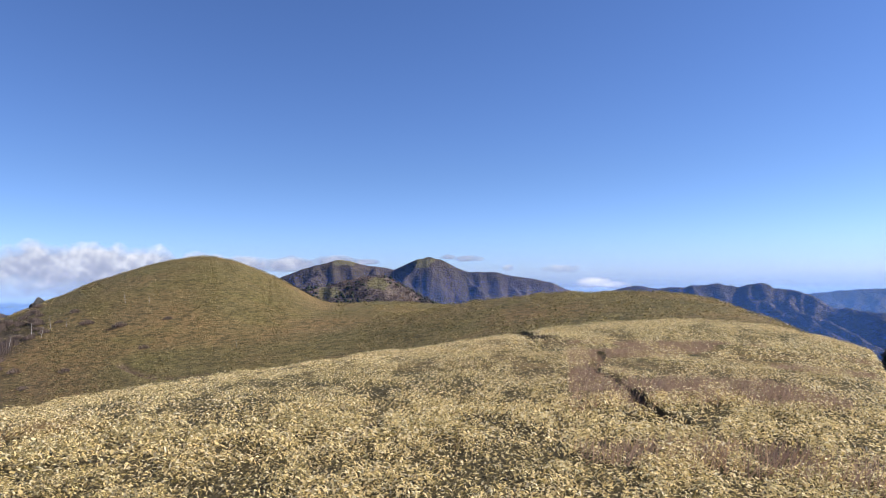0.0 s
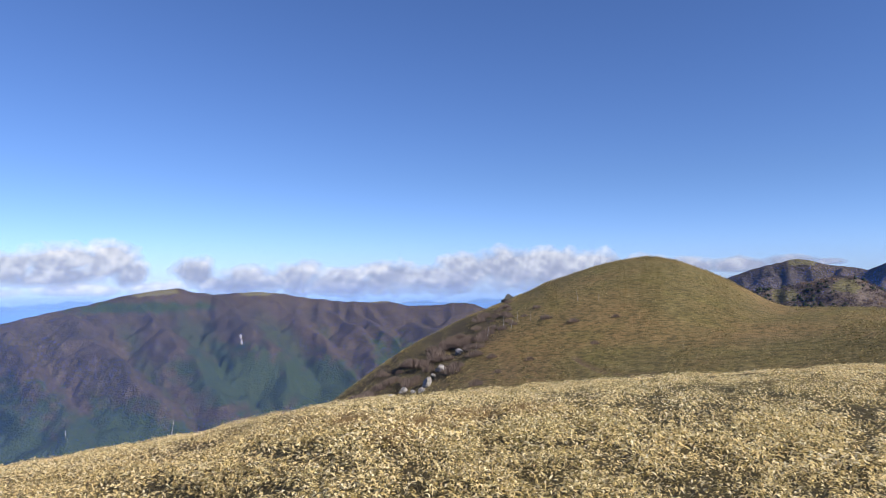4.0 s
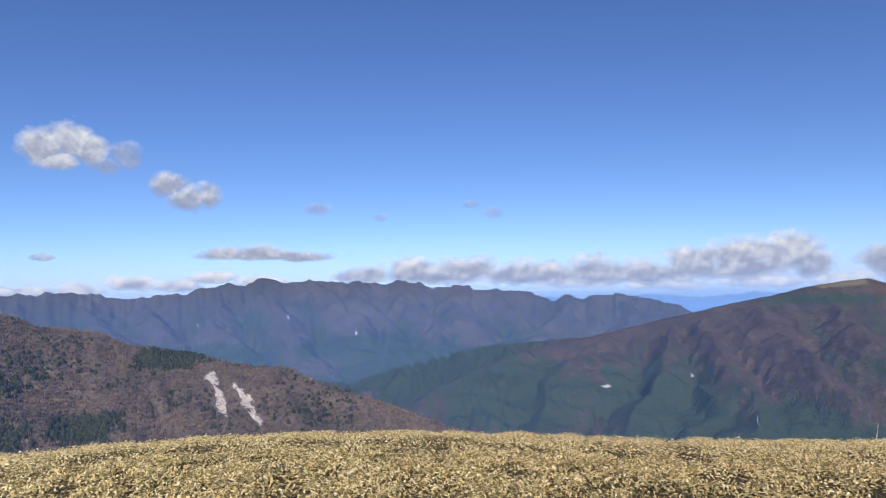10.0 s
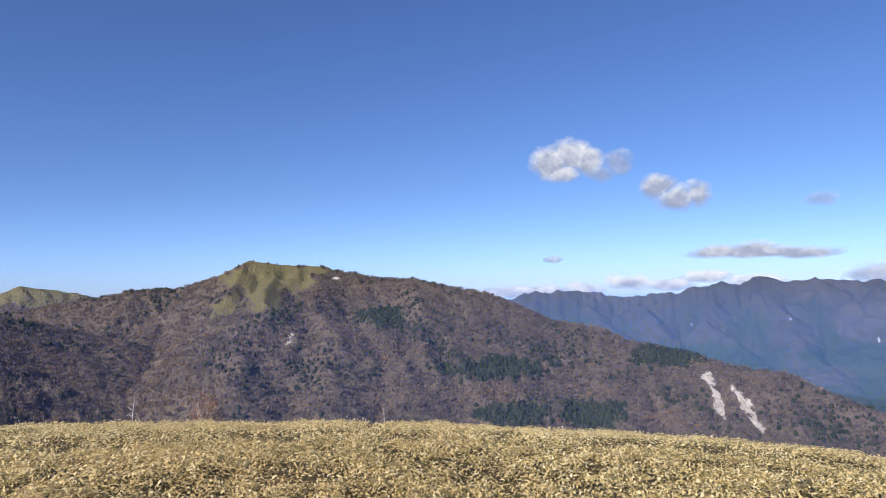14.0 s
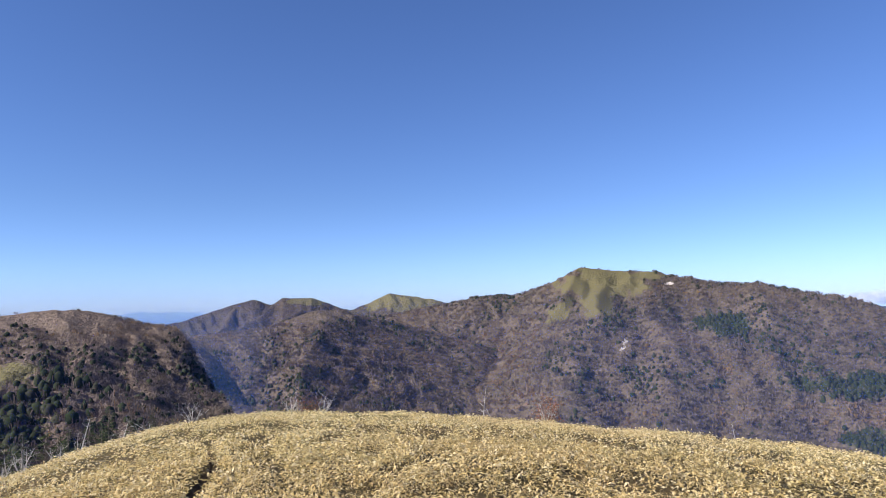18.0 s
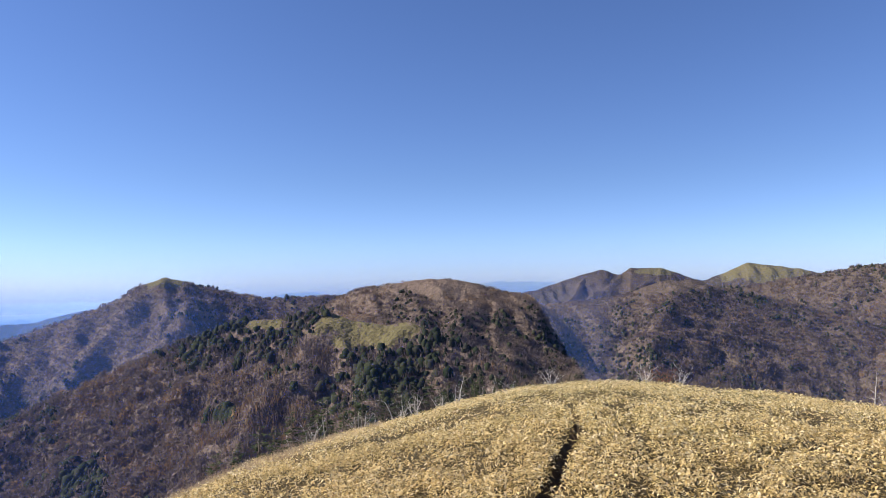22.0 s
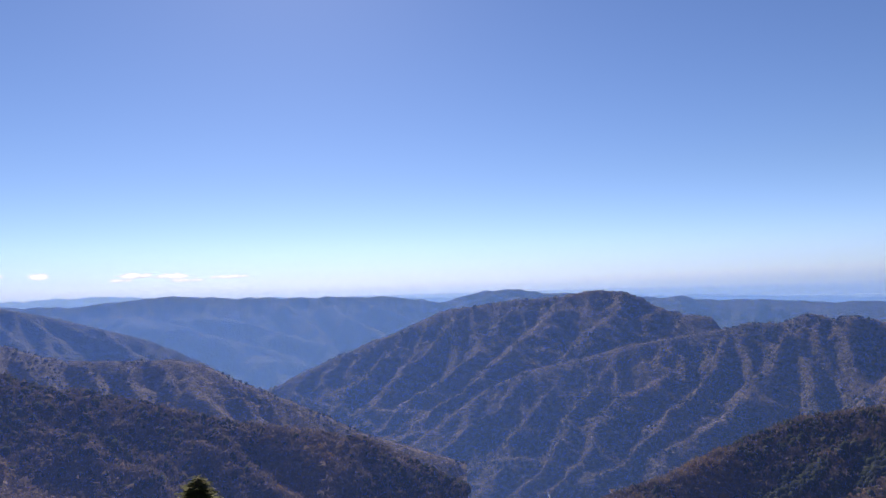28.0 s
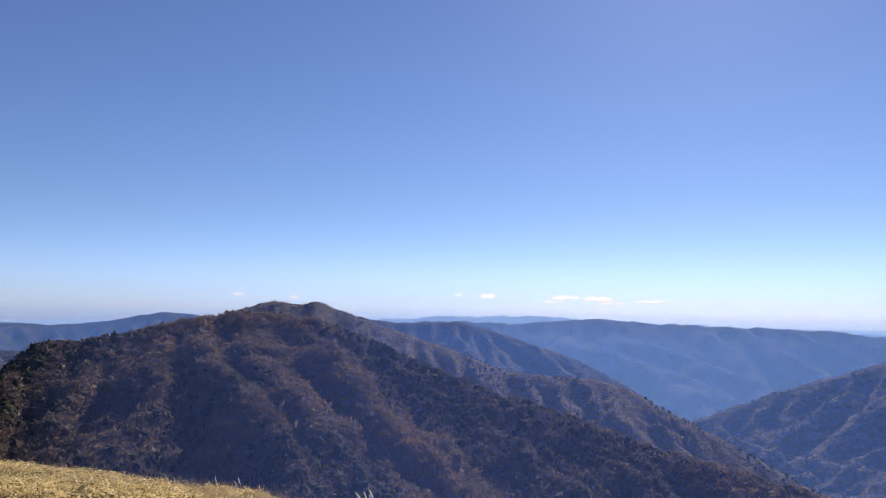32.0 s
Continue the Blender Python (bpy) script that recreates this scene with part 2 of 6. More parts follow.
def grain(x, y, seed=0):
    """Smooth noise from -1 to 1."""
    x, y = np.asarray(x, float), np.asarray(y, float)
    ix, iy = np.floor(x), np.floor(y)
    fx, fy = x - ix, y - iy
    fx, fy = fx * fx * (3 - 2 * fx), fy * fy * (3 - 2 * fy)
    a, b = lattice(ix, iy, seed), lattice(ix + 1, iy, seed)
    c, d = lattice(ix, iy + 1, seed), lattice(ix + 1, iy + 1, seed)
    return (a + (b - a) * fx) * (1 - fy) + (c + (d - c) * fx) * fy


def fbm(x, y, octaves=4, seed=0):
    total, amp = 0.0, 0.5
    for k in range(octaves):
        total = total + amp * grain(x * 2 ** k, y * 2 ** k, seed + 17 * k)
        amp *= 0.5
    return total


def smooth(a, b, x):
    t = np.clip((np.asarray(x, float) - a) / (b - a), 0, 1)
    return t * t * (3 - 2 * t)


def flat(bearing, distance):
    """Plan place of a bearing (degrees, to the left of north) and a distance."""
    a = np.radians(bearing)
    return -np.sin(a) * distance, np.cos(a) * distance


# the summit dome: bearing, distance of its brow, how far below the eye the brow lies (degrees)
BROW = [(40, 52, -10.9), (58, 40, -12.0), (72, 30, -12.92), (85, 28, -12.82), (97, 28, -12.42), (110, 28, -11.92), 
        (125, 30, -11.42), (142, 32, -10.42), (152, 34, -9.62), (160, 36, -9.02), (171, 38, -8.52), (178, 38, -9.02), (183, 36, -10.12), 
        (192, 30, -12.12), (201, 24, -14.3), (209, 18, -17.15), (222, 12, -18.85), (240, 9, -19.8), (270, 8, -20), (300, 10, -17), (309, 14, -14.35), 
        (319, 22, -12.35), (327, 32, -11)]
TRAILS = [([(3.75, 11.2), (3.5, 12.6), (3.9, 14.2), (4.1, 16.2), (4.5, 18.5), (4.5, 20.8), (4.8, 22.9), (5.9, 26), (6.6, 29.5), (6.0, 33)], 0.22, 0.29), ([(5.2, 41), (6.6, 46), (5.9, 52.4), (7.0, 57), (6.5, 62)], 0.9, 1.0),
          ([(0.1, -4.0), (-0.2, -6.0), (-0.45, -7.2), (-0.65, -8.4), (-1.1, -11), (-1.35, -14.2), (-1.1, -18.1)], 0.085, 0.22),
          ([(-42, 90), (-36, 83), (-31, 79), (-27, 79), (-24, 80)], 0.5, 0.5)]


def ridge_axis(s):
    return np.interp(s, [0, 6, 12, 25, 40, 60, 80, 100, 115, 135, 170, 300, 900], [0, -.35, -.8, -1.5, -2, -2.2, -1.6, -.95, -1.3, -4, -16, -75, -420])


def ground_z(x, y, trail=True):
    x, y = np.asarray(x, float), np.asarray(y, float)
    r = np.hypot(x, y) + 1e-6
    b = np.degrees(np.arctan2(-x, y)) % 360
    tb = np.array([q[0] for q in BROW], float)
    tb = np.concatenate([[tb[-1] - 360], tb, [tb[0] + 360]])
    re = np.array([q[1] for q in BROW], float)
    el = np.array([q[2] for q in BROW], float)
    re, el = np.concatenate([[re[-1]], re, [re[0]]]), np.concatenate([[el[-1]], el, [el[0]]])
    re, el = np.interp(b, tb, re), np.interp(b, tb, el)
    ze = EYE + re * np.tan(np.radians(el))
    p = 1 - EYE / ze
    inner = ze * (np.minimum(r, re) / re) ** p
    over = np.maximum(r - re, 0)
    s0 = -p * ze / re
    turn = 45.0
    steep = np.where(over < turn, s0 * over + (0.62 - s0) * over ** 2 / (2 * turn), s0 * turn + (0.62 - s0) * turn / 2 + 0.62 * (over - turn))
    dome = inner - steep
    # the grassy ridge ahead
    a = np.radians(-12.0)
    s, l = -np.sin(a) * x + np.cos(a) * y, -(np.cos(a) * x + np.sin(a) * y)
    ss = np.maximum(s, 0)
    axis = (ridge_axis(ss - 4) + ridge_axis(ss) + ridge_axis(ss + 4)) / 3 - ridge_axis(4) / 3 * np.exp(-ss / 4)
    right = np.maximum(-l, 0)
    round_side = np.where(right < 26, 1.58e-5 * right ** 4, 7.22 + 1.11 * (right - 26) + 0.01 * (right - 26) ** 2)
    far_out = smooth(22, 55, ss)
    drop = np.where(l > 0, 0.0043 * l ** 2, 0.007 * l ** 2 * (1 - far_out) + round_side * far_out)
    drop = drop + 0.012 * np.maximum(l - 60, 0) ** 2
    hx, hy = flat(9.0, 72)
    ahead = axis - drop - 3.2 * np.exp(-((x - hx) ** 2 + (y - hy) ** 2) / 22.0 ** 2)
    d = np.minimum(np.abs((b - 2 + 180) % 360 - 180), 180)
    side = (b - 2 + 180) % 360 - 180
    w = np.where(side > 0, 1 - smooth(40, 58, side), 1 - smooth(33.6, 36.4, -side))
    w = np.where(r < 4, w * (r / 4), w)
    z = dome * (1 - w) + ahead * w
    # the round knoll and the saddle that leads to it
    def mound(bearing, dist, top, slope, soft, radial, right=1.0):
        cx, cy = flat(bearing, dist)
        ca = np.radians(bearing)
        q, lat = -np.sin(ca) * (x - cx) + np.cos(ca) * (y - cy), -(np.cos(ca) * (x - cx) + np.sin(ca) * (y - cy))
        lat = np.where(lat < 0, lat * right, lat)
        e = np.sqrt((q * np.where(q < 0, radial, 0.8)) ** 2 + lat ** 2 + soft ** 2) - soft
        return top - slope * e - 0.006 * np.maximum(e - 70, 0) ** 2 - 0.02 * np.maximum(-q - 85, 0) ** 2 - 0.013 * np.maximum(np.abs(lat) - 44, 0) ** 2
    for m in (mound(19.3, 175, 6.3, 0.48, 17, 0.62, 1.35), mound(5.5, 150, -4.3, 0.22, 22, 0.5)):
        k = 2.5
        h = np.clip(0.5 + 0.5 * (m - z) / k, 0, 1)
        z = z * (1 - h) + m * h + k * h * (1 - h)
    z = np.maximum(z, -0.6 * r - 60 + 20 * fbm(x / 300, y / 300, 3, 5))
    far = smooth(60, 400, r)
    z = z + smooth(3, 15, r) * (0.16 * fbm(x / 7, y / 7, 3, 3) + 0.04 * grain(x / 1.1, y / 1.1, 9)) + smooth(40, 120, r) * 0.5 * fbm(x / 14, y / 14, 3, 4) + far * 6 * fbm(x / 60, y / 60, 3, 8)
    if trail:
        for line, wide, deep in TRAILS:
            best = np.full(x.shape, 1e9)
            for (ax, ay), (bx, by) in zip(line[:-1], line[1:]):
                dx, dy = bx - ax, by - ay
                t = np.clip(((x - ax) * dx + (y - ay) * dy) / (dx * dx + dy * dy), 0, 1)
                best = np.minimum(best, np.hypot(x - ax - t * dx, y - ay - t * dy))
            z = z - deep * (1 - smooth(wide * 0.45, wide, best + 0.05 * grain(x * 1.3, y * 1.3, 21)))
    return z


# ---- mesh helpers ----
def mesh_of(name, verts, faces, mat, smooth_faces=False):
    """A mesh from arrays: verts (n, 3), faces (m, 3) or (m, 4)."""
    verts, faces = np.asarray(verts, np.float32), np.asarray(faces, np.int32)
    me = bpy.data.meshes.new(name)
    m, k = faces.shape
    me.vertices.add(len(verts))
    me.vertices.foreach_set("co", verts.ravel())
    me.loops.add(m * k)
    me.loops.foreach_set("vertex_index", faces.ravel())
    me.polygons.add(m)
    me.polygons.foreach_set("loop_start", np.arange(0, m * k, k, dtype=np.int32))
    if smooth_faces:
        me.polygons.foreach_set("use_smooth", np.ones(m, dtype=bool))
    me.materials.append(mat)
    me.update(calc_edges=True)
    return me


def cover_of(me, grass=0.0, scree=0.0, firs=0.0):
    n = len(me.vertices)
    col = np.zeros((n, 4), np.float32)
    col[:, 0], col[:, 1], col[:, 2], col[:, 3] = grass, scree, firs, 1
    me.color_attributes.new("cover", "FLOAT_COLOR", "POINT").data.foreach_set("color", col.ravel())


def grid_faces(rows, cols, closed=False):
    i, j = np.meshgrid(np.arange(rows - 1), np.arange(cols if closed else cols - 1), indexing="ij")
    j2 = (j + 1) % cols
    return np.stack([i * cols + j, i * cols + j2, (i + 1) * cols + j2, (i + 1) * cols + j], -1).reshape(-1, 4)


def ground_sheet():
    radii = np.concatenate([np.array([0.01]), np.linspace(0.3, 3.7, 12), np.exp(np.linspace(math.log(4), math.log(260), 160)), np.exp(np.linspace(math.log(270), math.log(4880), 40))])
    cols = 660
    b = np.linspace(0, 360, cols, endpoint=False)
    R, B = np.meshgrid(radii, b, indexing="ij")
    x, y = flat(B, R)
    z = ground_z(x, y)
    bare = ground_z(x, y, False) - z
    e = np.degrees(np.arctan2(z - EYE, R)) + 0.6 * fbm(x / 9, y / 9, 3, 61)
    top = -1.9 - (B - 31) * 0.62
    flank = 0.8 * smooth(30, 32, B) * (1 - smooth(46, 48, B)) * smooth(85, 95, R) * (1 - smooth(150, 160, R)) * smooth(top - 3.1, top - 2.3, e)
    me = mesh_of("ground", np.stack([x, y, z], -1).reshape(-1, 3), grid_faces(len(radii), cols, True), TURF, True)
    # second cover value: painted shade under the leaves, fading out by 30 m
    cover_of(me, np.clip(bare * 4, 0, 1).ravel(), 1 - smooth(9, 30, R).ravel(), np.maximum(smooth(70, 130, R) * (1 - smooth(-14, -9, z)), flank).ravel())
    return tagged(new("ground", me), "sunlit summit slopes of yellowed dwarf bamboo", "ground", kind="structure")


def patch(b, e, where):
    """Soft-edged patches on a mountain side: (bearing, height angle, half width, half height, lean)."""
    m = np.zeros_like(b)
    for pb, pe, wb, we, lean in where:
        u, v = (b - pb - lean * (e - pe)) / wb, (e - pe) / we
        q = np.sqrt(u * u + v * v) + 0.7 * fbm(b * 1.6, e * 2.4, 5, 31)
        m = np.maximum(m, 1 - smooth(0.5, 1.3, q))
    return m


SURFACES = {}


# spurs that stand out, from the crest down: bearing and height angle of their backs
SPURS = {
    "peaks_ahead": [[(9.6, 1.2), (10.0, -0.12), (11.7, -1.07)], [(7.7, 1.22), (7.0, 0.13), (7.7, -0.81)], [(5.3, 0.76), (4.4, -0.32), (4.8, -1.04)], [(1.3, 1.45), (2.5, 0.16), (2.7, -1.73)], [(0.1, 1.36), (-1.3, -0.29), (-1.6, -1.7)], [(-2.7, 0.19), (-3.4, -0.75), (-4.1, -2.0)], [(-5.5, -0.03), (-6.2, -0.96), (-6.9, -1.65)]],
    "broad_mountain": [[(64.5, -2.27), (62.8, -4.08), (61.1, -6.35), (59.4, -8.64), (57.3, -12.67)], [(59.9, -1.73), (58.1, -3.8), (56.4, -5.67), (55.5, -7.51), (54.1, -9.8)], [(54.6, -1.14), (52.8, -3.03), (50.9, -4.93), (48.8, -6.82), (48.4, -8.44), (46.8, -9.62)], [(50.9, -1.11), (48.1, -2.89), (46.3, -4.56), (44.4, -6.92), (43.0, -8.09)], [(46.7, -1.36), (44.3, -3.18), (42.5, -5.08), (40.6, -6.96)], [(43.4, -2.02), (41.0, -4.16), (38.7, -6.05)], [(39.6, -2.06), (37.7, -3.72), (35.9, -5.13)], [(68.0, -3.44), (66.8, -6.04), (66.0, -8.61), (65.2, -11.18)], [(70.5, -3.61), (72.0, -6.37), (73.0, -9.11), (74.1, -11.8)], [(76.2, -4.75), (78.1, -6.64), (80.1, -9.32), (81.1, -11.98)], [(81.9, -5.47), (84.7, -7.27), (86.6, -9.43), (87.6, -12.02)], [(86.5, -6.26), (89.3, -7.46), (91.5, -9.08), (92.8, -10.72)]],
    "far_range": [[(107.3, -0.05), (106.5, -1.59), (107.4, -2.92), (105.6, -4.59)], [(103.5, 0.32), (102.8, -1.23), (101.5, -2.67), (101.0, -4.54), (99.2, -6.46)], [(100.3, 0.29), (98.7, -0.88), (97.3, -2.33), (96.4, -4.0)], [(96.3, 0.09), (96.8, -1.4), (94.5, -2.88), (93.6, -5.01)], [(92.5, -0.05), (93.0, -1.5), (90.2, -2.98), (89.3, -4.88)], [(87.8, -0.4), (88.7, -1.6), (86.9, -3.05), (86.0, -4.7)], [(85.0, -0.84), (84.1, -2.17), (82.3, -3.6)], [(78.8, -1.39), (79.5, -2.49), (80.4, -3.85)], [(113.3, -1.04), (112.1, -2.28), (110.8, -3.89)], [(117.7, -0.42), (116.6, -2.1), (115.0, -3.68)], [(74.2, -1.48), (73.8, -2.56), (74.7, -3.9)]],
    "scarred_mountain": [[(144.8, 2.51), (145.9, -0.05), (147.3, -2.21), (149.3, -4.27), (150.8, -5.85), (151.9, -8.63)], [(142.3, 2.13), (142.9, -0.12), (143.9, -1.88), (145.0, -4.49), (146.1, -7.89)], [(139.6, 1.65), (139.9, -1.1), (138.8, -3.87), (138.3, -6.6), (139.2, -10.09)], [(135.6, 1.12), (133.7, -2.18), (134.2, -4.95), (132.0, -7.77), (133.8, -10.61)], [(131.8, 1.05), (130.0, -2.28), (131.0, -5.05), (129.2, -7.86), (132.0, -10.69)], [(127.1, -0.08), (126.2, -2.83), (128.2, -5.13), (126.4, -8.39)], [(122.9, -1.72), (122.0, -3.85), (123.0, -6.16), (124.0, -8.9)], [(118.2, -2.74), (117.8, -4.84), (119.7, -7.12), (120.3, -10.52)], [(114.1, -4.64), (114.7, -7.14), (115.7, -10.06)], [(108.8, -5.85), (109.3, -7.98), (110.3, -10.84)], [(106.7, -6.92), (106.2, -8.78), (105.8, -11.53)], [(103.4, -6.76), (102.3, -8.85), (102.0, -10.9)], [(150.1, 0.38), (151.6, -2.04), (153.4, -4.02), (154.9, -6.35), (155.9, -8.81)], [(154.6, -0.27), (155.3, -2.7), (156.6, -5.01)]],
    "rusty_hill": [[(165.3, -0.37), (166.7, -2.74), (167.7, -5.44), (168.6, -7.63)], [(163.0, -0.98), (162.6, -3.79), (160.8, -6.6), (160.3, -8.88)], [(168.5, -1.67), (170.3, -3.52), (171.7, -6.14)], [(159.7, -1.53), (158.4, -4.83), (155.7, -8.55)]],
    "brown_hill": [[(187.8, -0.16), (189.3, -2.02), (191.7, -3.37)], [(184.0, -0.04), (183.2, -2.61), (184.1, -4.94)], [(182.2, -0.27), (180.3, -3.13), (179.5, -5.94), (178.6, -7.79)], [(181.2, -0.76), (178.0, -3.17), (175.3, -5.97)]],
    "near_spur": [[(188.0, -3.94), (189.7, -7.01), (192.4, -10.56)], [(195.2, -3.24), (197.5, -6.19), (200.8, -8.92), (203.6, -12.09), (206.1, -15.18)], [(200.7, -4.79), (205.4, -7.52), (208.8, -10.68), (211.2, -13.34), (213.2, -16.35)], [(206.3, -6.81), (211.1, -9.49), (215.0, -12.32), (218.8, -15.65), (221.2, -18.04)], [(214.9, -8.68), (219.2, -11.22), (222.9, -14.5), (225.2, -17.68)], [(221.4, -10.2), (225.1, -12.38), (227.8, -14.92), (229.1, -17.25)], [(227.7, -10.21), (229.9, -13.02), (232.4, -15.62)]],
    "pointed_peak": [[(207.1, 0.42), (210.0, -2.74), (212.9, -5.96), (215.4, -9.12)], [(205.2, 0.18), (206.2, -3.3), (208.7, -6.53), (210.1, -8.36)], [(210.9, -1.39), (215.2, -4.24), (218.6, -6.69), (221.0, -9.32)], [(201.5, -1.04), (202.5, -3.83), (203.9, -5.45)], [(217.6, -2.62), (219.5, -4.8), (221.8, -7.91)]],
    "ribbed_mountain": [[(253.1, -2.17), (255.6, -4.54), (259.4, -7.22), (263.7, -9.81), (266.6, -12.12)], [(249.4, -1.76), (251.3, -3.71), (254.2, -5.51), (257.1, -7.75), (260.9, -10.59)], [(257.9, -3.07), (261.7, -5.75), (265.1, -8.38), (267.5, -11.19)], [(245.7, -1.35), (245.4, -3.37), (247.7, -5.16), (250.5, -7.41)], [(263.6, -5.22), (266.5, -7.41), (268.8, -9.77)]],
    "ribbed_spur": [[(252.9, -7.75), (255.3, -10.29), (258.2, -12.91), (261.1, -15.22)], [(248.7, -6.98), (251.5, -9.89), (254.5, -12.98), (256.0, -16.21)], [(244.6, -5.74), (246.9, -8.78), (249.3, -11.67), (251.7, -14.3), (253.9, -17.07)], [(240.7, -5.22), (242.1, -7.87), (245.7, -10.76), (248.0, -13.62), (250.9, -16.84)], [(236.5, -4.44), (237.8, -6.95), (240.9, -10.02), (242.7, -12.42), (245.9, -15.27)], [(231.5, -3.6), (233.5, -6.87), (236.8, -9.89), (239.3, -12.29), (243.2, -14.75), (246.4, -17.15)], [(229.3, -3.61), (228.7, -5.94), (227.6, -8.66)]],
    "near_hill": [[(312.3, -1.02), (311.3, -4.35), (308.6, -7.26), (305.8, -10.8), (304.4, -14.43)], [(315.6, -2.66), (315.0, -6.03), (316.5, -8.7), (317.9, -11.26)], [(306.2, -0.83), (302.9, -3.7), (300.0, -6.88), (296.7, -10.01), (292.9, -14.09)], [(301.5, -2.54), (297.8, -4.82), (293.0, -7.96), (288.3, -11.18), (283.8, -14.39)], [(319.5, -3.48), (320.8, -6.25), (322.1, -9.38)], [(309.3, -0.77), (307.8, -4.38), (304.1, -8.21), (301.3, -11.75), (299.4, -14.75)], [(294.0, -4.55), (288.4, -8.09), (282.4, -10.94), (277.2, -13.53)], [(324.9, -3.31), (325.1, -6.46), (325.6, -9.87)]],
}


def ridge_field(x, y, pts):
    """Distance to a ridge line, how far along it the nearest place lies, its height there, and the side."""
    best, along, height, side = np.full(x.shape, 1e9), np.zeros(x.shape), np.zeros(x.shape), np.ones(x.shape)
    run = 0.0
    for (ax, ay, az), (bx, by, bz) in zip(pts[:-1], pts[1:]):
        dx, dy = bx - ax, by - ay
        length = math.hypot(dx, dy) + 1e-6
        t = np.clip(((x - ax) * dx + (y - ay) * dy) / length ** 2, 0, 1)
        px, py = x - ax - t * dx, y - ay - t * dy
        d = np.hypot(px, py)
        near = d < best
        best = np.where(near, d, best)
        along = np.where(near, run + t * length, along)
        height = np.where(near, az + t * (bz - az), height)
        side = np.where(near, np.where(px * dy - py * dx > 0, 1.0, -1.0), side)
        run += length
    return best, along, height, side


def notch(p):
    """A saw wave: 0 on the small spurs, 1 in the runnels between them."""
    q = np.abs((p % 1.0) - 0.5) * 2
    return 1 - np.sqrt((1 - q) ** 2 + 0.006) * 0.99


def massif(name, label, crest, front, slope, mat, back=300, seed=0, spur=(120, 40), lean=0.4, step=0.14, rows=70, grass=(), scree=(), firs=(), rough=0.10, soft=25, gully=0.0, bare=(), cut=0.28, steep=1.0):
    """A mountain: its crest as (bearing, distance, height angle), spurs running down from it, runnels between, and a far side."""
    crest = sorted(crest)
    cb = np.array([c[0] for c in crest], float)
    n = int((cb[-1] - cb[0]) / step) + 2
    b = np.linspace(cb[0], cb[-1], n)
    k = max(3, int(2.8 / step) | 1)
    rc = np.interp(b, cb, [c[1] for c in crest])
    rc = np.convolve(np.pad(rc, k // 2, "edge"), np.ones(k) / k, "valid")
    ec = np.interp(b, cb, [c[2] for c in crest])
    ec = np.convolve(np.pad(ec, 1, "edge"), np.ones(3) / 3, "valid")
    ec = ec + rough * fbm(b * 1.7, b * 0, 4, seed + 3)
    size = spur[0]
    dr = np.concatenate([-back * np.linspace(1, 0.08, 7) ** 1.2, front * np.linspace(0, 1, rows) ** 1.3])
    D, B = np.meshgrid(dr, b, indexing="ij")
    RC, EC = np.broadcast_to(rc, B.shape), np.broadcast_to(ec, B.shape)
    R = RC - D
    x, y = flat(B, R)
    zc = EYE + RC * np.tan(np.radians(EC))
    ad = np.abs(D)
    fall = np.sqrt(ad ** 2 + soft ** 2) - soft
    # the spurs: those that can be told apart, and others between them
    tops, mild = lambda q: EYE + np.interp(q, b, rc) * np.tan(np.radians(np.interp(q, b, ec))), slope * 0.78
    lines, rnd = [], random.Random(seed)
    for way in SPURS.get(name, ()):
        pts = []
        for pb, pe in way:
            r0, te = float(np.interp(pb, b, rc)), math.tan(radians(pe))
            d = max(0.0, (float(tops(pb)) - EYE - r0 * te) / (mild - te))
            d = d if d < 0.92 * front else 0.92 * front
            px, py = flat(pb, r0 - d)
            pts.append((float(px), float(py), EYE + (r0 - d) * te))
        lines.append(pts)
    firsts = [way[0][0] for way in SPURS.get(name, ())]
    gap = math.degrees(size / float(rc.mean()))
    q = cb[0] + gap * 0.3
    while q < cb[-1]:
        if all(abs(q - f) > gap * 0.8 for f in firsts):
            pts, pb, turn = [], q, lean * rnd.uniform(0.3, 1.5)
            for d in np.linspace(0, front * 0.9, 6):
                r0 = float(np.interp(pb, b, rc)) - d
                px, py = flat(pb, r0)
                pts.append((float(px), float(py), float(tops(pb)) - mild * d * rnd.uniform(0.9, 1.1)))
                pb += math.degrees((turn + rnd.uniform(-0.45, 0.45)) * front * 0.18 / max(r0, 60))
            lines.append(pts)
        q += gap * rnd.uniform(0.7, 1.35)
    wx = x + size * (0.34 * fbm(x / size * 0.8, y / size * 0.8, 4, seed + 11) + 0.10 * fbm(x / size * 4, y / size * 4, 2, seed + 13))
    wy = y + size * (0.34 * fbm(x / size * 0.8, y / size * 0.8, 4, seed + 12) + 0.10 * fbm(x / size * 4, y / size * 4, 2, seed + 14))
    small = size * 0.42
    wob = 1.3 * fbm(x / size * 0.9, y / size * 0.9, 4, seed + 21)
    vary = np.clip(0.75 + 1.1 * fbm(x / size * 0.6, y / size * 0.6, 2, seed + 23), 0.15, 1.3)
    s = np.radians(B - cb[0]) * RC
    z = zc - slope * 1.15 * fall - cut * vary * np.minimum(ad, small) * notch(s / small + 0.4 * D / size + wob) * smooth(0, small * 0.6, ad)
    apart = ad / size
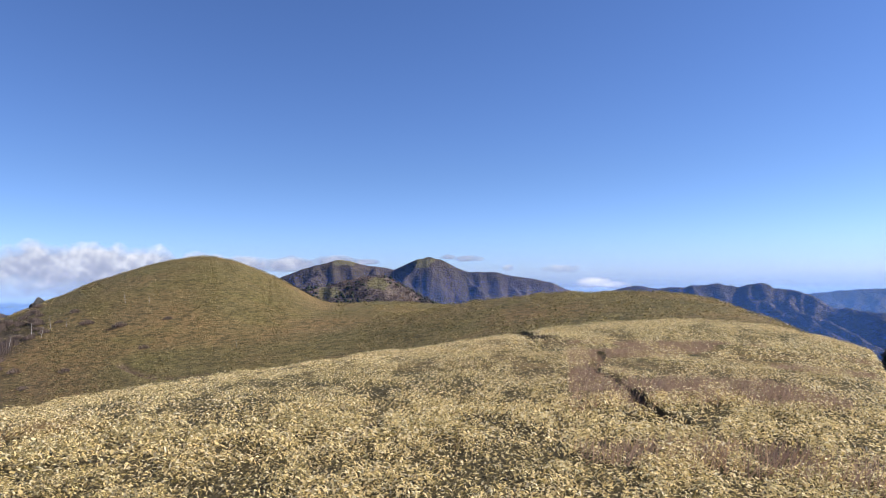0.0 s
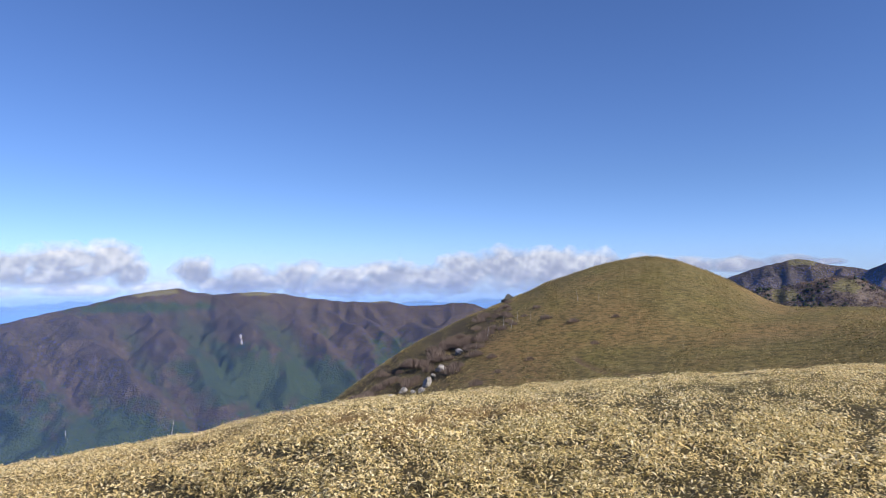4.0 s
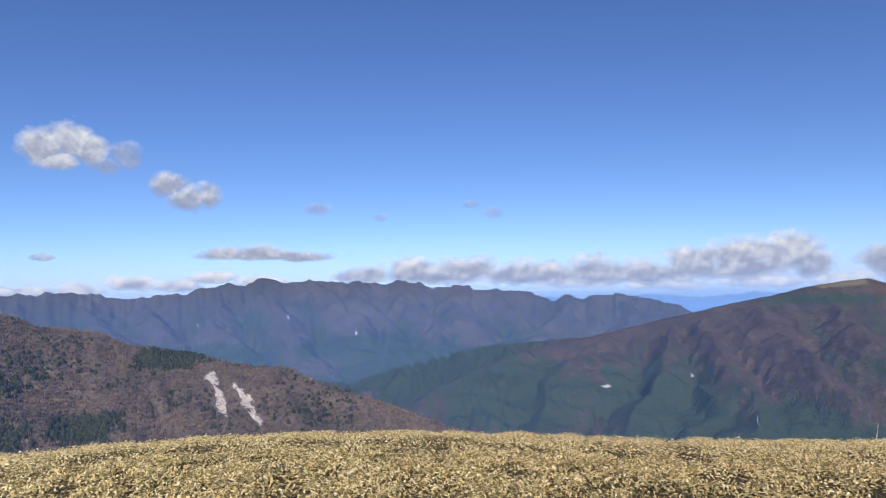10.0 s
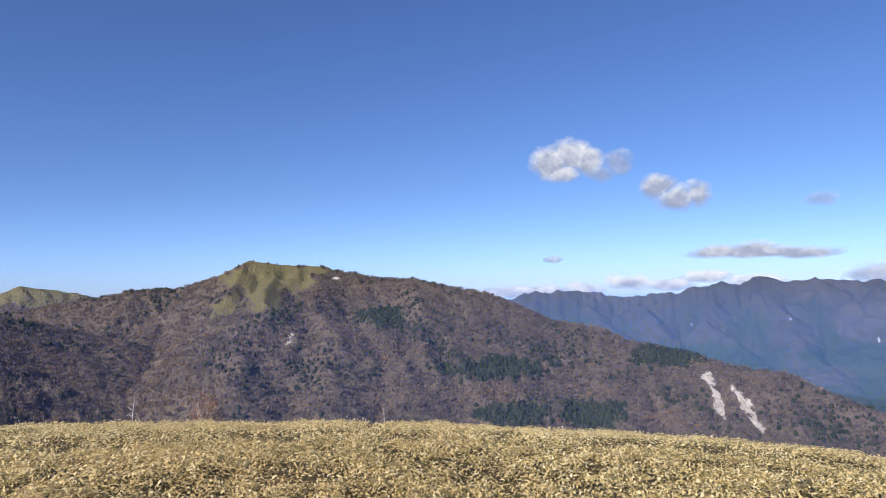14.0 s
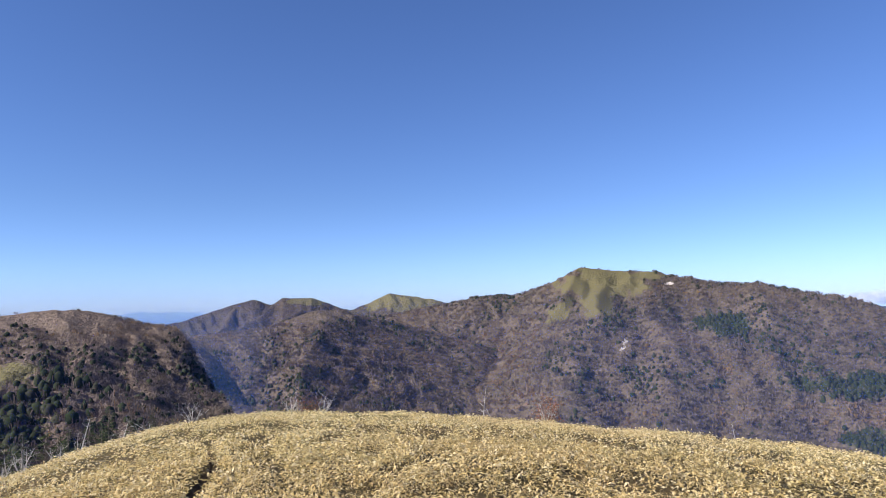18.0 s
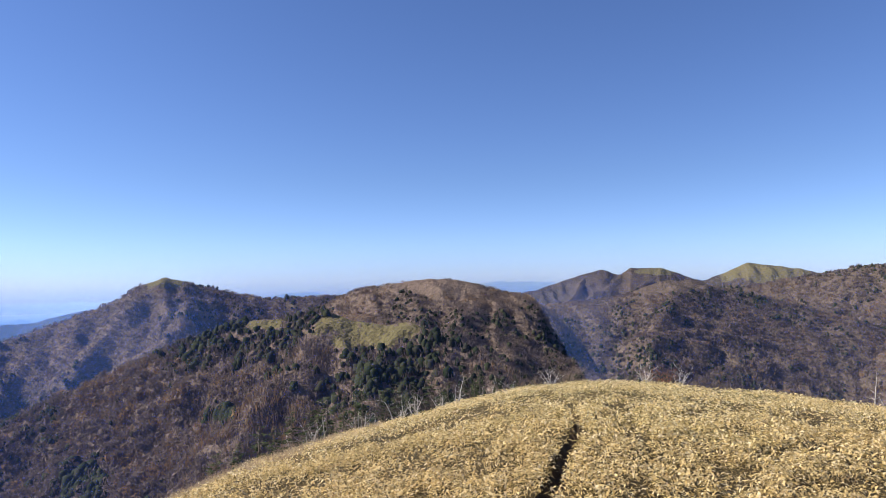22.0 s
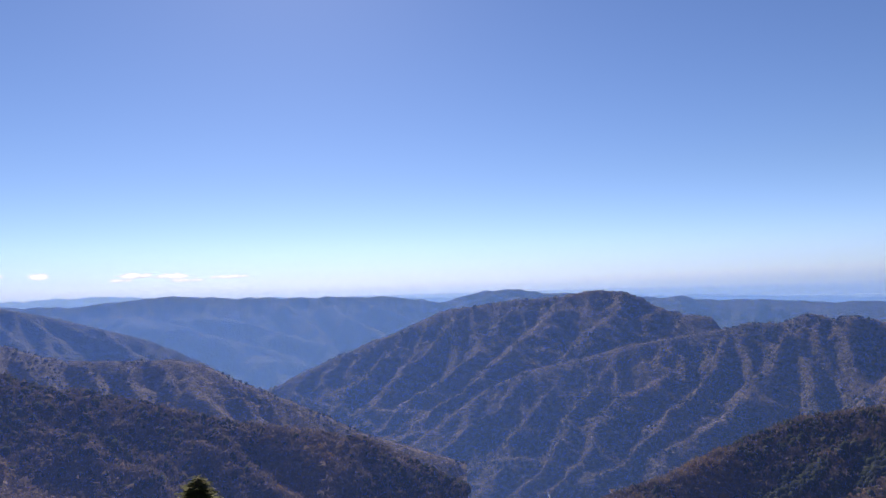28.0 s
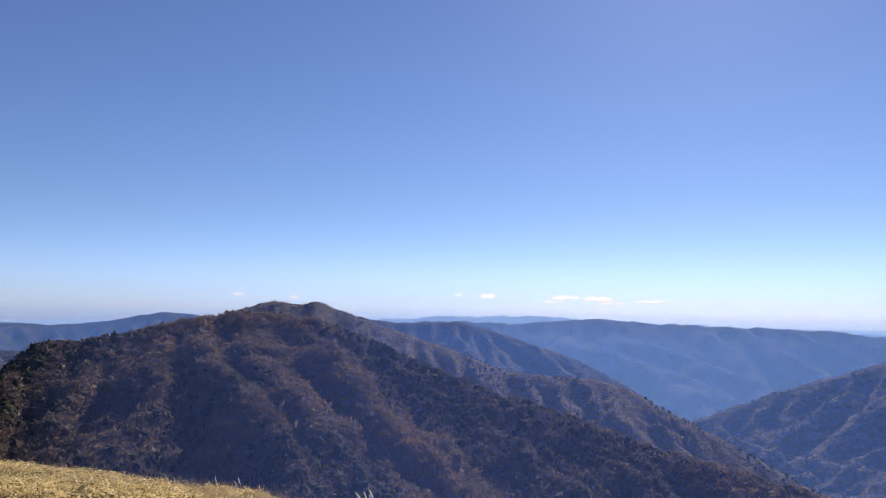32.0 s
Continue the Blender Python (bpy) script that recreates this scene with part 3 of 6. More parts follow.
    for i, pts in enumerate(lines):
        d, t, zr, side = ridge_field(wx, wy, pts)
        r2 = np.sqrt(d ** 2 + (0.025 * size) ** 2) - 0.025 * size
        runnel = notch((t + side * small * 0.5 + 0.7 * d) / small + wob + i * 0.37)
        fine = notch((t - 0.5 * d) / small * 2.7 + 1.5 * wob + i * 0.11)
        zi = zr - slope * 1.15 * steep * r2 - vary * np.minimum(d, small * 1.3) * (cut * runnel + cut * 0.36 * fine)
        z = np.where(D > 0, np.maximum(z, zi), z)
        apart = np.where(D > 0, np.minimum(apart, d / size), apart)
    z = z + smooth(0, size * 0.5, ad) * size * 0.05 * fbm(x / size * 5, y / size * 5, 3, seed + 9)
    roof = EYE + R * np.tan(np.radians(EC)) - 0.03 * ad
    z = np.where(D > 0, np.minimum(z, roof), z)
    v = np.stack([x, y, z], -1)
    e = np.degrees(np.arctan2(z - EYE, R))
    me = mesh_of(name, v.reshape(-1, 3), grid_faces(len(dr), n)[:, ::-1], mat, True)
    kinds = [patch(B, e, q) for q in (grass, scree, firs)]
    kinds[2] = np.maximum(kinds[2], gully * smooth(0, front * 0.3, ad) * smooth(0.10, 0.45, apart + 0.25 * fbm(x / size, y / size, 3, seed + 31)))
    cover_of(me, *(q.ravel() for q in kinds))
    SURFACES[name] = (v, B, e, np.maximum(kinds[0], patch(B, e, bare)), *kinds[1:])
    ob = new("mountain", me)
    return tagged(ob, label, "mountain", kind="structure")


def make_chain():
    """The last chain before the sky: a plain backdrop that glows, haze blue in its colour."""
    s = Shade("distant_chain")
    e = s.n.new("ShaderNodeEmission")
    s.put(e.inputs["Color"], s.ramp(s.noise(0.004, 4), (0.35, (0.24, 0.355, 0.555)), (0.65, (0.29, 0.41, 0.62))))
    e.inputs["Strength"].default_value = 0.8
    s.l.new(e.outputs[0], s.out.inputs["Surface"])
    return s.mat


ground_sheet()
massif("peaks_ahead", "dark wooded twin peaks with grassy tops", [(16, 2500, -.8), (13.3, 2500, 0.09), (11.9, 2500, 0.57), (10.0, 2500, 1.1), (8.9, 2500, 1.44), (7.7, 2500, 1.31), (6.7, 2500, 0.99), (5.3, 2500, 0.81), (4.1, 2500, 0.53), (3.0, 2430, 0.96), (2.2, 2430, 1.4), (1.1, 2430, 1.54), (0.1, 2430, 1.36), (-0.8, 2430, 0.8), (-2.3, 2430, 0.24), (-4.1, 2430, 0.29), (-5.8, 2430, -0.12), (-7.8, 2430, -0.38), (-9.2, 2430, -0.79), (-10.5, 2430, -1.37), (-13, 2450, -2.2), (-16, 2450, -3)],
       800, 0.62, SLOPE_MID, seed=1, spur=(190, 105), lean=0.7, rough=0.1, rows=70, gully=0.3, cut=0.3, grass=[(8.2, 1.2, .9, .35, 0), (1.6, 1.1, 1.0, .5, -.4)])
massif("shrubby_knoll", "low knoll of grass and dark shrubs", [(14, 800, -2.6), (12.4, 800, -1.77), (11.4, 800, -.96), (9.1, 800, -.67), (6.8, 800, -.09), (4.9, 800, .07), (3.5, 800, -.76), (.7, 800, -2.36), (-1, 800, -3)],
       300, 0.4, SLOPE_NEAR, back=150, seed=2, spur=(60, 14), rows=40, cut=0.15, grass=[(9.6, -1.3, 1.0, .5, 0), (5.6, -.6, 1.1, .5, 0)])
massif("southern_ridge", "dark blue-brown wooded ridge in shade", [(-12, 2200, -2.2), (-14.3, 2200, -1.33), (-15.8, 2200, -.95), (-17.4, 2200, -1.28), (-19.9, 2150, -1.11), (-21.9, 2150, -.87), (-23.4, 2150, -1.19), (-24.9, 2100, -.91), (-26.3, 2100, -1.34), (-27.4, 2050, -1.52), (-28.4, 2000, -1.9), (-29.7, 1950, -2.65), (-33, 1800, -3.13), (-36, 1800, -3.6), (-40, 1800, -4.2)],
       800, 0.5, SLOPE_MID, seed=3, spur=(150, 80), lean=-1.3, gully=0.6, rough=0.14)
massif("broad_mountain", "broad brown mountain with grassy top and dark conifer stands", [(28, 3000, -3.2), (30.6, 3000, -2.9), (32.5, 3000, -2.33), (34.3, 3000, -1.85), (36.7, 3000, -2.07), (39.1, 3000, -2.15), (40.5, 3000, -1.71), (42.8, 3000, -1.78), (46.5, 3000, -1.51), (49.3, 2950, -1.02), (51.9, 2900, -.85), (54.3, 2900, -1.05), (55.8, 2900, -.85), (57.3, 2850, -.53), (60.3, 2800, -.88), (64.5, 2750, -1.9), (68.9, 2700, -2.85), (72.5, 2650, -3.76), (77.2, 2550, -4.86), (82, 2450, -5.8), (86.7, 2350, -7.44), (90.5, 2250, -9.13), (94.2, 2200, -11.17), (98, 2200, -13)],
       1000, 0.5, SLOPE_RED, seed=4, spur=(250, 125), lean=0.8, rows=100, rough=0.10, gully=0.7, cut=0.27, steep=0.82,
       grass=[(59.5, -.75, 2.2, .35, 0), (51, -1.0, 1.6, .16, 0), (41.5, -1.75, 1.2, .12, 0)],
       scree=[(52.5, -4.6, .22, .5, .1), (69.3, -8, .2, .5, .3), (76, -8.8, .5, .2, 0), (64.8, -11, .1, .6, .2)],
       firs=[(60, -1.95, 5.5, .45, -.06), (52, -8.0, 5, 3.4, 0.8), (71, -10.5, 8, 4.4, .5), (61, -12.5, 7, 3.6, 0.5), (45, -9.5, 5, 4.0, .8), (84, -9.5, 8, 3.8, .2), (38, -8.5, 3, 4, .8)])
massif("far_range", "long hazy blue mountain range", [(126, 4300, -1.2), (123.2, 4300, -0.98), (121.5, 4300, -0.51), (119.6, 4300, -0.41), (117.7, 4300, -0.38), (115.8, 4300, -0.66), (113.3, 4300, -1.04), (111.7, 4300, -0.79), (110.0, 4300, -0.75), (108.6, 4300, -0.29), (106.7, 4300, 0.12), (105.5, 4300, -0.19), (104.6, 4300, 0.3), (103.5, 4300, 0.32), (102.4, 4300, 0.01), (101.4, 4300, 0.22), (100.3, 4300, 0.38), (99.1, 4300, 0.07), (96.3, 4300, 0.14), (94.4, 4300, -0.14), (92.5, 4300, 0.0), (91.5, 4300, -0.07), (90.1, 4300, -0.67), (87.8, 4300, -0.35), (86.6, 4300, -0.8), (85.0, 4300, -0.8), (82.2, 4300, -1.05), (80.1, 4300, -1.78), (78.8, 4300, -1.35), (77.7, 4300, -1.69), (74.2, 4300, -1.43), (72.5, 4250, -1.73), (70.2, 4250, -2.38), (68, 4200, -3.7)],
       1450, 0.5, SLOPE_FAR, seed=5, spur=(300, 170), lean=1.1, rows=115, rough=0.32, gully=0.75, cut=0.25, steep=0.9, scree=[(92, -4.5, .25, .2, .2), (96.5, -4.2, .15, .3, .2), (102, -2.8, .12, .3, .2), (109, -3.2, .1, .25, .1), (93.5, -1.3, .1, .3, .1)], firs=[(95, -5.5, 8, 1.3, 0), (108, -6, 6, 1.5, 0)])
massif("valley_hill", "low green conifer-covered hill in the hazy valley", [(106, 3300, -11), (101.1, 3300, -8.65), (98.8, 3300, -7.48), (96.4, 3280, -6.79), (92.6, 3250, -6.06), (88.8, 3200, -5.73), (84.6, 3150, -5.42), (80, 3100, -5.1), (76.9, 3050, -4.9), (72, 3000, -5.5)],
       520, 0.42, SLOPE_RED, back=200, seed=19, spur=(170, 60), lean=0.5, rows=50, firs=[(90, -8, 16, 4.5, 0)])
massif("scarred_mountain", "brown wooded mountain with a grassy summit and pale landslips", [(172, 1700, -2.6), (168, 1650, -1.5), (164.7, 1650, -1.2), (160, 1650, -.9), (155.7, 1620, -.1), (153.4, 1600, .37), (150.1, 1560, .52), (148.2, 1530, 1.0), (146.6, 1500, 1.66), (144.7, 1480, 2.66), (142.2, 1480, 2.28), (138.6, 1480, 2.11), (138, 1480, 1.79), (133.6, 1450, .94), (131.5, 1430, .99), (128.1, 1400, .12), (125.3, 1380, -.32), (122.5, 1350, -1.56), (119.6, 1320, -2.9), (116.3, 1290, -3.34), (113.6, 1260, -4.55), (109, 1230, -5.51), (105.9, 1200, -6.41), (102.4, 1170, -6.82), (98.4, 1120, -8.66), (93.8, 1080, -10.28), (88.9, 1050, -12.21), (84, 1030, -14.5)],
       800, 0.42, SLOPE_NEAR, back=220, seed=6, spur=(120, 46), lean=0.2, step=0.17, rows=90, gully=0.0, cut=0.2, steep=0.8,
       grass=[(142.9, 1.3, 3.6, 1.3, .2), (143.6, -.2, 1.5, 1.3, 0), (146.6, -1.0, 1.0, 1.2, -.9), (139.5, 1.8, 1.8, .4, 0)],
       scree=[(107.9, -7.2, .75, .9, .25), (107.3, -9.1, .5, 1.7, .3), (105.3, -9.3, .55, 1.9, .6), (104.5, -10.8, .4, .9, .6), (137.9, 1.1, .5, .18, 0), (141.4, -3.6, .35, .8, -.5), (140.6, -5, .12, .4, -.3)],
       # the last patch, at 111.3, paints a cloud's shadow in conifer green
       firs=[(124.3, -6.6, 4.8, .95, 0), (123.5, -10.2, 3.9, 1.1, 0), (117, -10.2, 3.0, 1.1, 0), (133.6, -2.1, 1.9, 1.0, .3), (111.3, -5.7, 3.0, .8, .3)])
massif("western_peaks", "dark wooded peaks far along the ridge", [(182, 2600, -2.2), (178.7, 2600, -1.38), (177, 2600, -.98), (174.4, 2600, -.14), (171.7, 2600, .58), (170.3, 2600, .09), (169.4, 2600, .67), (167, 2600, .58), (164.7, 2600, -.27), (162.4, 2600, -1.03), (159, 2600, -1.8)],
       700, 0.5, SLOPE_MID, seed=7, spur=(130, 110), lean=.6, grass=[(167.5, .35, 2.0, .3, 0)])
massif("green_ridge", "grassy green ridge behind the woods", [(166, 2100, -1.4), (164.7, 2100, -.74), (162.3, 2100, .14), (160.7, 2080, .91), (157.1, 2050, .26), (155.7, 2030, -.1), (153.4, 2000, .42), (151, 2000, .5), (148, 2000, .3)],
       400, 0.45, SLOPE_MID, seed=8, spur=(110, 60), lean=.5, rows=50, grass=[(159.8, 0.2, 4.0, .8, 0), (153, .35, 2.4, .3, 0)])
massif("rusty_hill", "rusty brown hill with bare top and woods", [(181, 1200, -4), (178, 1200, -3), (176.1, 1200, -2.27), (170.8, 1200, -1.76), (167.1, 1200, -.45), (164.7, 1220, -.37), (162.4, 1250, -1.27), (158, 1280, -2.2), (152, 1300, -4), (148, 1300, -6)],
       650, 0.4, SLOPE_NEAR, back=200, seed=9, spur=(110, 55), lean=0.5, step=0.18, rows=70, gully=0.1, cut=0.22, steep=0.85, bare=[(166, -.4, 3.6, .9, -.6)])
massif("brown_hill", "round brown wooded hill", [(204, 740, -5), (200.3, 740, -3.6), (196.6, 720, -2.73), (192, 700, -.74), (190, 695, -.36), (188, 690, -.1), (186, 685, .07), (184.2, 680, .08), (182.6, 680, -.25), (181, 675, -.75), (179.7, 670, -1.1), (177.9, 660, -1.45), (176.2, 640, -2.64), (173.7, 620, -5.11), (172.5, 600, -7.29), (170, 590, -11), (168, 580, -15)],
       380, 0.37, SLOPE_TWIG, back=160, seed=10, spur=(90, 36), lean=0.4, rows=60, step=0.18, gully=0.12, cut=0.22, bare=[(186.5, -.5, 3.2, .7, 0), (183.2, -.7, 1.2, .8, 0)])
massif("near_spur", "wooded spur with a grassy clearing near its crest", [(252, 300, -23), (247, 330, -18), (242.7, 370, -16.3), (238, 410, -13.9), (233, 440, -11.4), (228, 450, -10.2), (222, 440, -9.9), (217, 420, -9.4), (214, 400, -8), (210, 385, -6.5), (205.9, 370, -4.74), (200.3, 360, -2.96), (196.6, 350, -2.83), (194.5, 345, -2.41), (192.3, 335, -3.31), (189.5, 325, -3.7), (187.6, 315, -3.41), (184.4, 300, -5.09), (180.3, 280, -7.39), (176, 265, -10), (171, 250, -14)],
       250, 0.42, SLOPE_TWIG, back=70, seed=11, spur=(80, 32), lean=0.5, rows=64, step=0.2, soft=10, gully=0.15, cut=0.24,
       grass=[(190.8, -4.4, 3.8, 1.2, -.6), (193.8, -3.4, 2.0, 1.0, -1), (199.5, -3.3, 1.5, .5, 0)],
       firs=[(229, -15, 1.4, 2.8, -1.0), (233, -15.5, 1.6, 2.8, -1.2), (237, -18, 1.6, 2.4, -1.2), (203, -10, 1.2, .7, .6), (191, -7.4, 1.2, .5, .5), (212, -14, 1.6, 1.2, .6)])
massif("pointed_peak", "pointed wooded peak with a small grassy top", [(236, 1000, -18), (230, 1020, -11), (226, 1050, -6.8), (223.8, 1060, -5.2), (222.1, 1070, -4.85), (218.4, 1090, -4.1), (214.5, 1100, -2.75), (210.3, 1100, -1.1), (208.5, 1100, .1), (206.9, 1100, .6), (204.9, 1100, .1), (202.2, 1100, -.71), (199.4, 1100, -1.25), (193.7, 1100, -1.15), (190.9, 1100, -1.69), (186, 1100, -2.5)],
       580, 0.44, SLOPE_NEAR, back=200, seed=12, spur=(120, 95), lean=0.5, step=0.18, rows=70, gully=0.15, cut=0.25, grass=[(207.4, .3, 1.9, .5, .5)], firs=[(219.6, -8.6, .7, 1.6, -1.9), (217.6, -9, .6, 1.5, -1.9)])
massif("ribbed_mountain", "large ribbed mountain in blue haze", [(236, 2150, -6.5), (235.3, 2150, -3.93), (238.1, 2151, -3.56), (240.6, 2198, -3.22), (242.3, 2230, -2.66), (243.1, 2245, -2.05), (244.8, 2277, -1.46), (247.1, 2296, -1.26), (249.4, 2290, -1.67), (252.6, 2280, -1.81), (256.4, 2269, -2.17), (259.7, 2259, -2.63), (263.6, 2244, -4.29), (268.3, 2203, -5.94), (272, 2171, -7.56), (273.8, 2156, -8.34), (276.5, 2132, -8.35), (281, 2093, -11), (286, 2050, -14)],
       900, 0.42, SLOPE_RIB, seed=13, spur=(200, 150), lean=-0.7, rows=110, gully=0.35, cut=0.34, steep=1.1)
massif("ribbed_spur", "steep ribbed spur with sunlit crests", [(217, 1500, -9), (220, 1500, -7), (220.8, 1500, -5.14), (222.1, 1499, -4.79), (224.4, 1496, -4.51), (226.2, 1493, -4.1), (228.5, 1489, -3.47), (229.9, 1486, -3.75), (231.3, 1484, -3.28), (233.2, 1481, -4.01), (235.6, 1477, -4.06), (236.5, 1475, -4.36), (241.1, 1463, -5.09), (244.6, 1443, -5.74), (248.2, 1422, -6.75), (252.9, 1394, -7.75), (256.2, 1373, -9.14), (259.1, 1355, -11.11), (262.9, 1331, -13.63), (265, 1318, -16.6), (268, 1300, -19)],
       420, 0.46, SLOPE_RIB, back=200, seed=22, spur=(130, 100), lean=-0.6, rows=100, gully=0.35, cut=0.34, steep=1.1)
massif("near_hill", "steep hill of brown leafless woods", [(258, 380, -17), (266.2, 400, -13.03), (271.1, 410, -11.96), (277.2, 420, -10.83), (283.8, 430, -8.6), (289.8, 440, -6.99), (295.4, 450, -4.8), (300.6, 460, -2.53), (304.3, 470, -1.17), (308.4, 480, -.76), (310.6, 480, -.69), (313.6, 480, -1.16), (316.8, 480, -1.92), (319.5, 480, -2.55), (322.1, 480, -2.95), (324.3, 470, -3.0), (326, 460, -4.5), (328, 460, -8), (331, 460, -14)],
       330, 0.40, SLOPE_TWIG, back=120, seed=14, spur=(80, 46), lean=-0.7, rows=70, step=0.2, soft=12, gully=0.2, cut=0.3)
massif("hill_behind", "dark wooded hill with a double top", [(258, 760, -15), (266.2, 780, -12.4), (271, 800, -9.94), (275, 800, -8.15), (279.3, 800, -5.98), (281.5, 800, -5.49), (288.4, 820, -5.14), (293.1, 830, -3.37), (297.8, 840, -1.8), (302.5, 850, -.22), (304.2, 850, .45), (305.7, 850, .19), (308, 850, .48), (310.6, 850, -.33), (312.3, 850, -1.02), (316, 850, -2.2), (322, 850, -4)],
       300, 0.42, SLOPE_NEAR, back=150, seed=15, spur=(95, 36), lean=-0.6, rows=50, step=0.2, gully=0.2)
massif("blue_hills", "long even hills in blue haze", [(303, 3700, -1.6), (299, 3700, -1.2), (296.9, 3700, -1.1), (292.4, 3700, -.99), (287.7, 3700, -1.15), (281.8, 3700, -.6), (276.3, 3700, -.92), (271.5, 3700, -1.08), (264, 3700, -1.23), (259.4, 3700, -1.8), (256.7, 3700, -1.08), (254.1, 3700, -.93), (250.4, 3700, -1.35), (245.3, 3700, -1.7), (240, 3700, -2.1), (237.4, 3700, -2.25), (233.8, 3700, -2.2), (230.9, 3700, -2.5), (227.1, 3700, -2.45), (224.1, 3700, -2.55), (221.3, 3700, -2.35), (218.4, 3700, -2.6), (214.9, 3700, -2.55), (212.5, 3700, -1.97), (209, 3700, -2.4), (204, 3700, -3)],
       1000, 0.5, SLOPE_FAR, seed=16, spur=(260, 220), lean=-1.1, rows=60, step=0.25, gully=0.6, rough=0.16)
massif("valley_ridge", "dark blue ridge falling into the valley", [(305, 2600, -.9), (301.4, 2600, -.73), (297.3, 2600, -1.21), (292.4, 2600, -.99), (290, 2600, -1.6), (287.7, 2600, -2.32), (282.8, 2600, -3.92), (279.2, 2580, -5.71), (276.4, 2560, -7.44), (272, 2540, -10)],
       700, 0.5, SLOPE_FAR, seed=24, spur=(200, 120), lean=-.5, rows=50, step=0.25, gully=0.6)
massif("foothills", "dark blue rounded foothills", [(218.3, 2960, -6.5), (220.8, 2960, -5.5), (221.7, 2960, -4.57), (223, 2960, -3.4), (225.7, 2960, -2.62), (227.5, 2960, -2.42), (229.4, 2960, -2.54), (231.3, 2960, -2.95), (233.2, 2960, -2.69), (235.1, 2960, -2.29), (237, 2960, -2.55), (238.9, 2960, -2.28), (240.3, 2960, -1.75), (241.7, 2960, -1.97), (242.6, 2960, -2.31), (244.5, 2960, -3.06)],
       500, 0.5, SLOPE_FAR, seed=25, spur=(180, 70), lean=-.3, rows=40, step=0.25, gully=0.5)
massif("sea_hills", "blue hills between the peak and the sea", [(204, 3200, -2.6), (210.4, 3200, -1.78), (212.8, 3200, -1.81), (214.7, 3200, -2.23), (217.1, 3200, -2.92), (219.4, 3200, -2.7), (222.2, 3200, -2.47), (224, 3200, -2.68), (224.9, 3200, -3.42), (227.9, 3200, -6)],
       500, 0.5, SLOPE_FAR, seed=26, spur=(220, 70), rows=40, step=0.25, gully=0.5)
massif("eastern_hills", "low blue hills on the skyline", [(336, 3800, -2.2), (330, 3800, -1.5), (326.8, 3800, -1.31), (323.3, 3800, -1.51), (320.4, 3800, -1.29), (316.1, 3800, -.48), (314, 3800, -.64), (312.3, 3800, -.89), (309.3, 3800, -1.45), (306, 3800, -2)],
       700, 0.5, SLOPE_FAR, seed=17, spur=(240, 70), rows=50, step=0.2)
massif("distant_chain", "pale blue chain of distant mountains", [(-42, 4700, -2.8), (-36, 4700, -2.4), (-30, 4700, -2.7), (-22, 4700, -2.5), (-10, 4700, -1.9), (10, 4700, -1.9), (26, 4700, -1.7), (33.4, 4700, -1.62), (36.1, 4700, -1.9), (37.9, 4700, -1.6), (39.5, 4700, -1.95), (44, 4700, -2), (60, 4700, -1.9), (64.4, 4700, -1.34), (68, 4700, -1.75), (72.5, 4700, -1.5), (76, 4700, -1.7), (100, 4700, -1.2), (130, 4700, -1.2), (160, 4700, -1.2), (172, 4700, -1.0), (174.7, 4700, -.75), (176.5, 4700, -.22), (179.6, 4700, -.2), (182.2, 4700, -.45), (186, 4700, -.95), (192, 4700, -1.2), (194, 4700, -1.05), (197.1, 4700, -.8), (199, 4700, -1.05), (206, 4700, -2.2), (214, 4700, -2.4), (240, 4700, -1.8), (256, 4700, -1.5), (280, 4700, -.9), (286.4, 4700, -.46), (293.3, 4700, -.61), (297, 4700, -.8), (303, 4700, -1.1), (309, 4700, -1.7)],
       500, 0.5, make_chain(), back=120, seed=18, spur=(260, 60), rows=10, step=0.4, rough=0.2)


# ---- haze, sea and clouds far off ----
def ring(name, b0, b1, radius, low, high, mat, step=1.0, rows=12):
    """An upright curved sheet round the summit; its map gives bearing and height angle in degrees."""
    n = max(2, int((b1 - b0) / step) + 1)
    b, e = np.linspace(b0, b1, n), np.linspace(low, high, rows)
    E, B = np.meshgrid(e, b, indexing="ij")
    R = radius(B) if callable(radius) else np.full(B.shape, float(radius))
    x, y = flat(B, R)
    me = mesh_of(name, np.stack([x, y, EYE + R * np.tan(np.radians(E))], -1).reshape(-1, 3), grid_faces(rows, n), mat, True)
    uv = me.uv_layers.new(name="angles")
    idx = np.empty(len(me.loops), np.int32)
    me.loops.foreach_get("vertex_index", idx)
    uv.data.foreach_set("uv", np.stack([B.ravel(), E.ravel()], -1)[idx].astype(np.float32).ravel())
    return new(name, me)


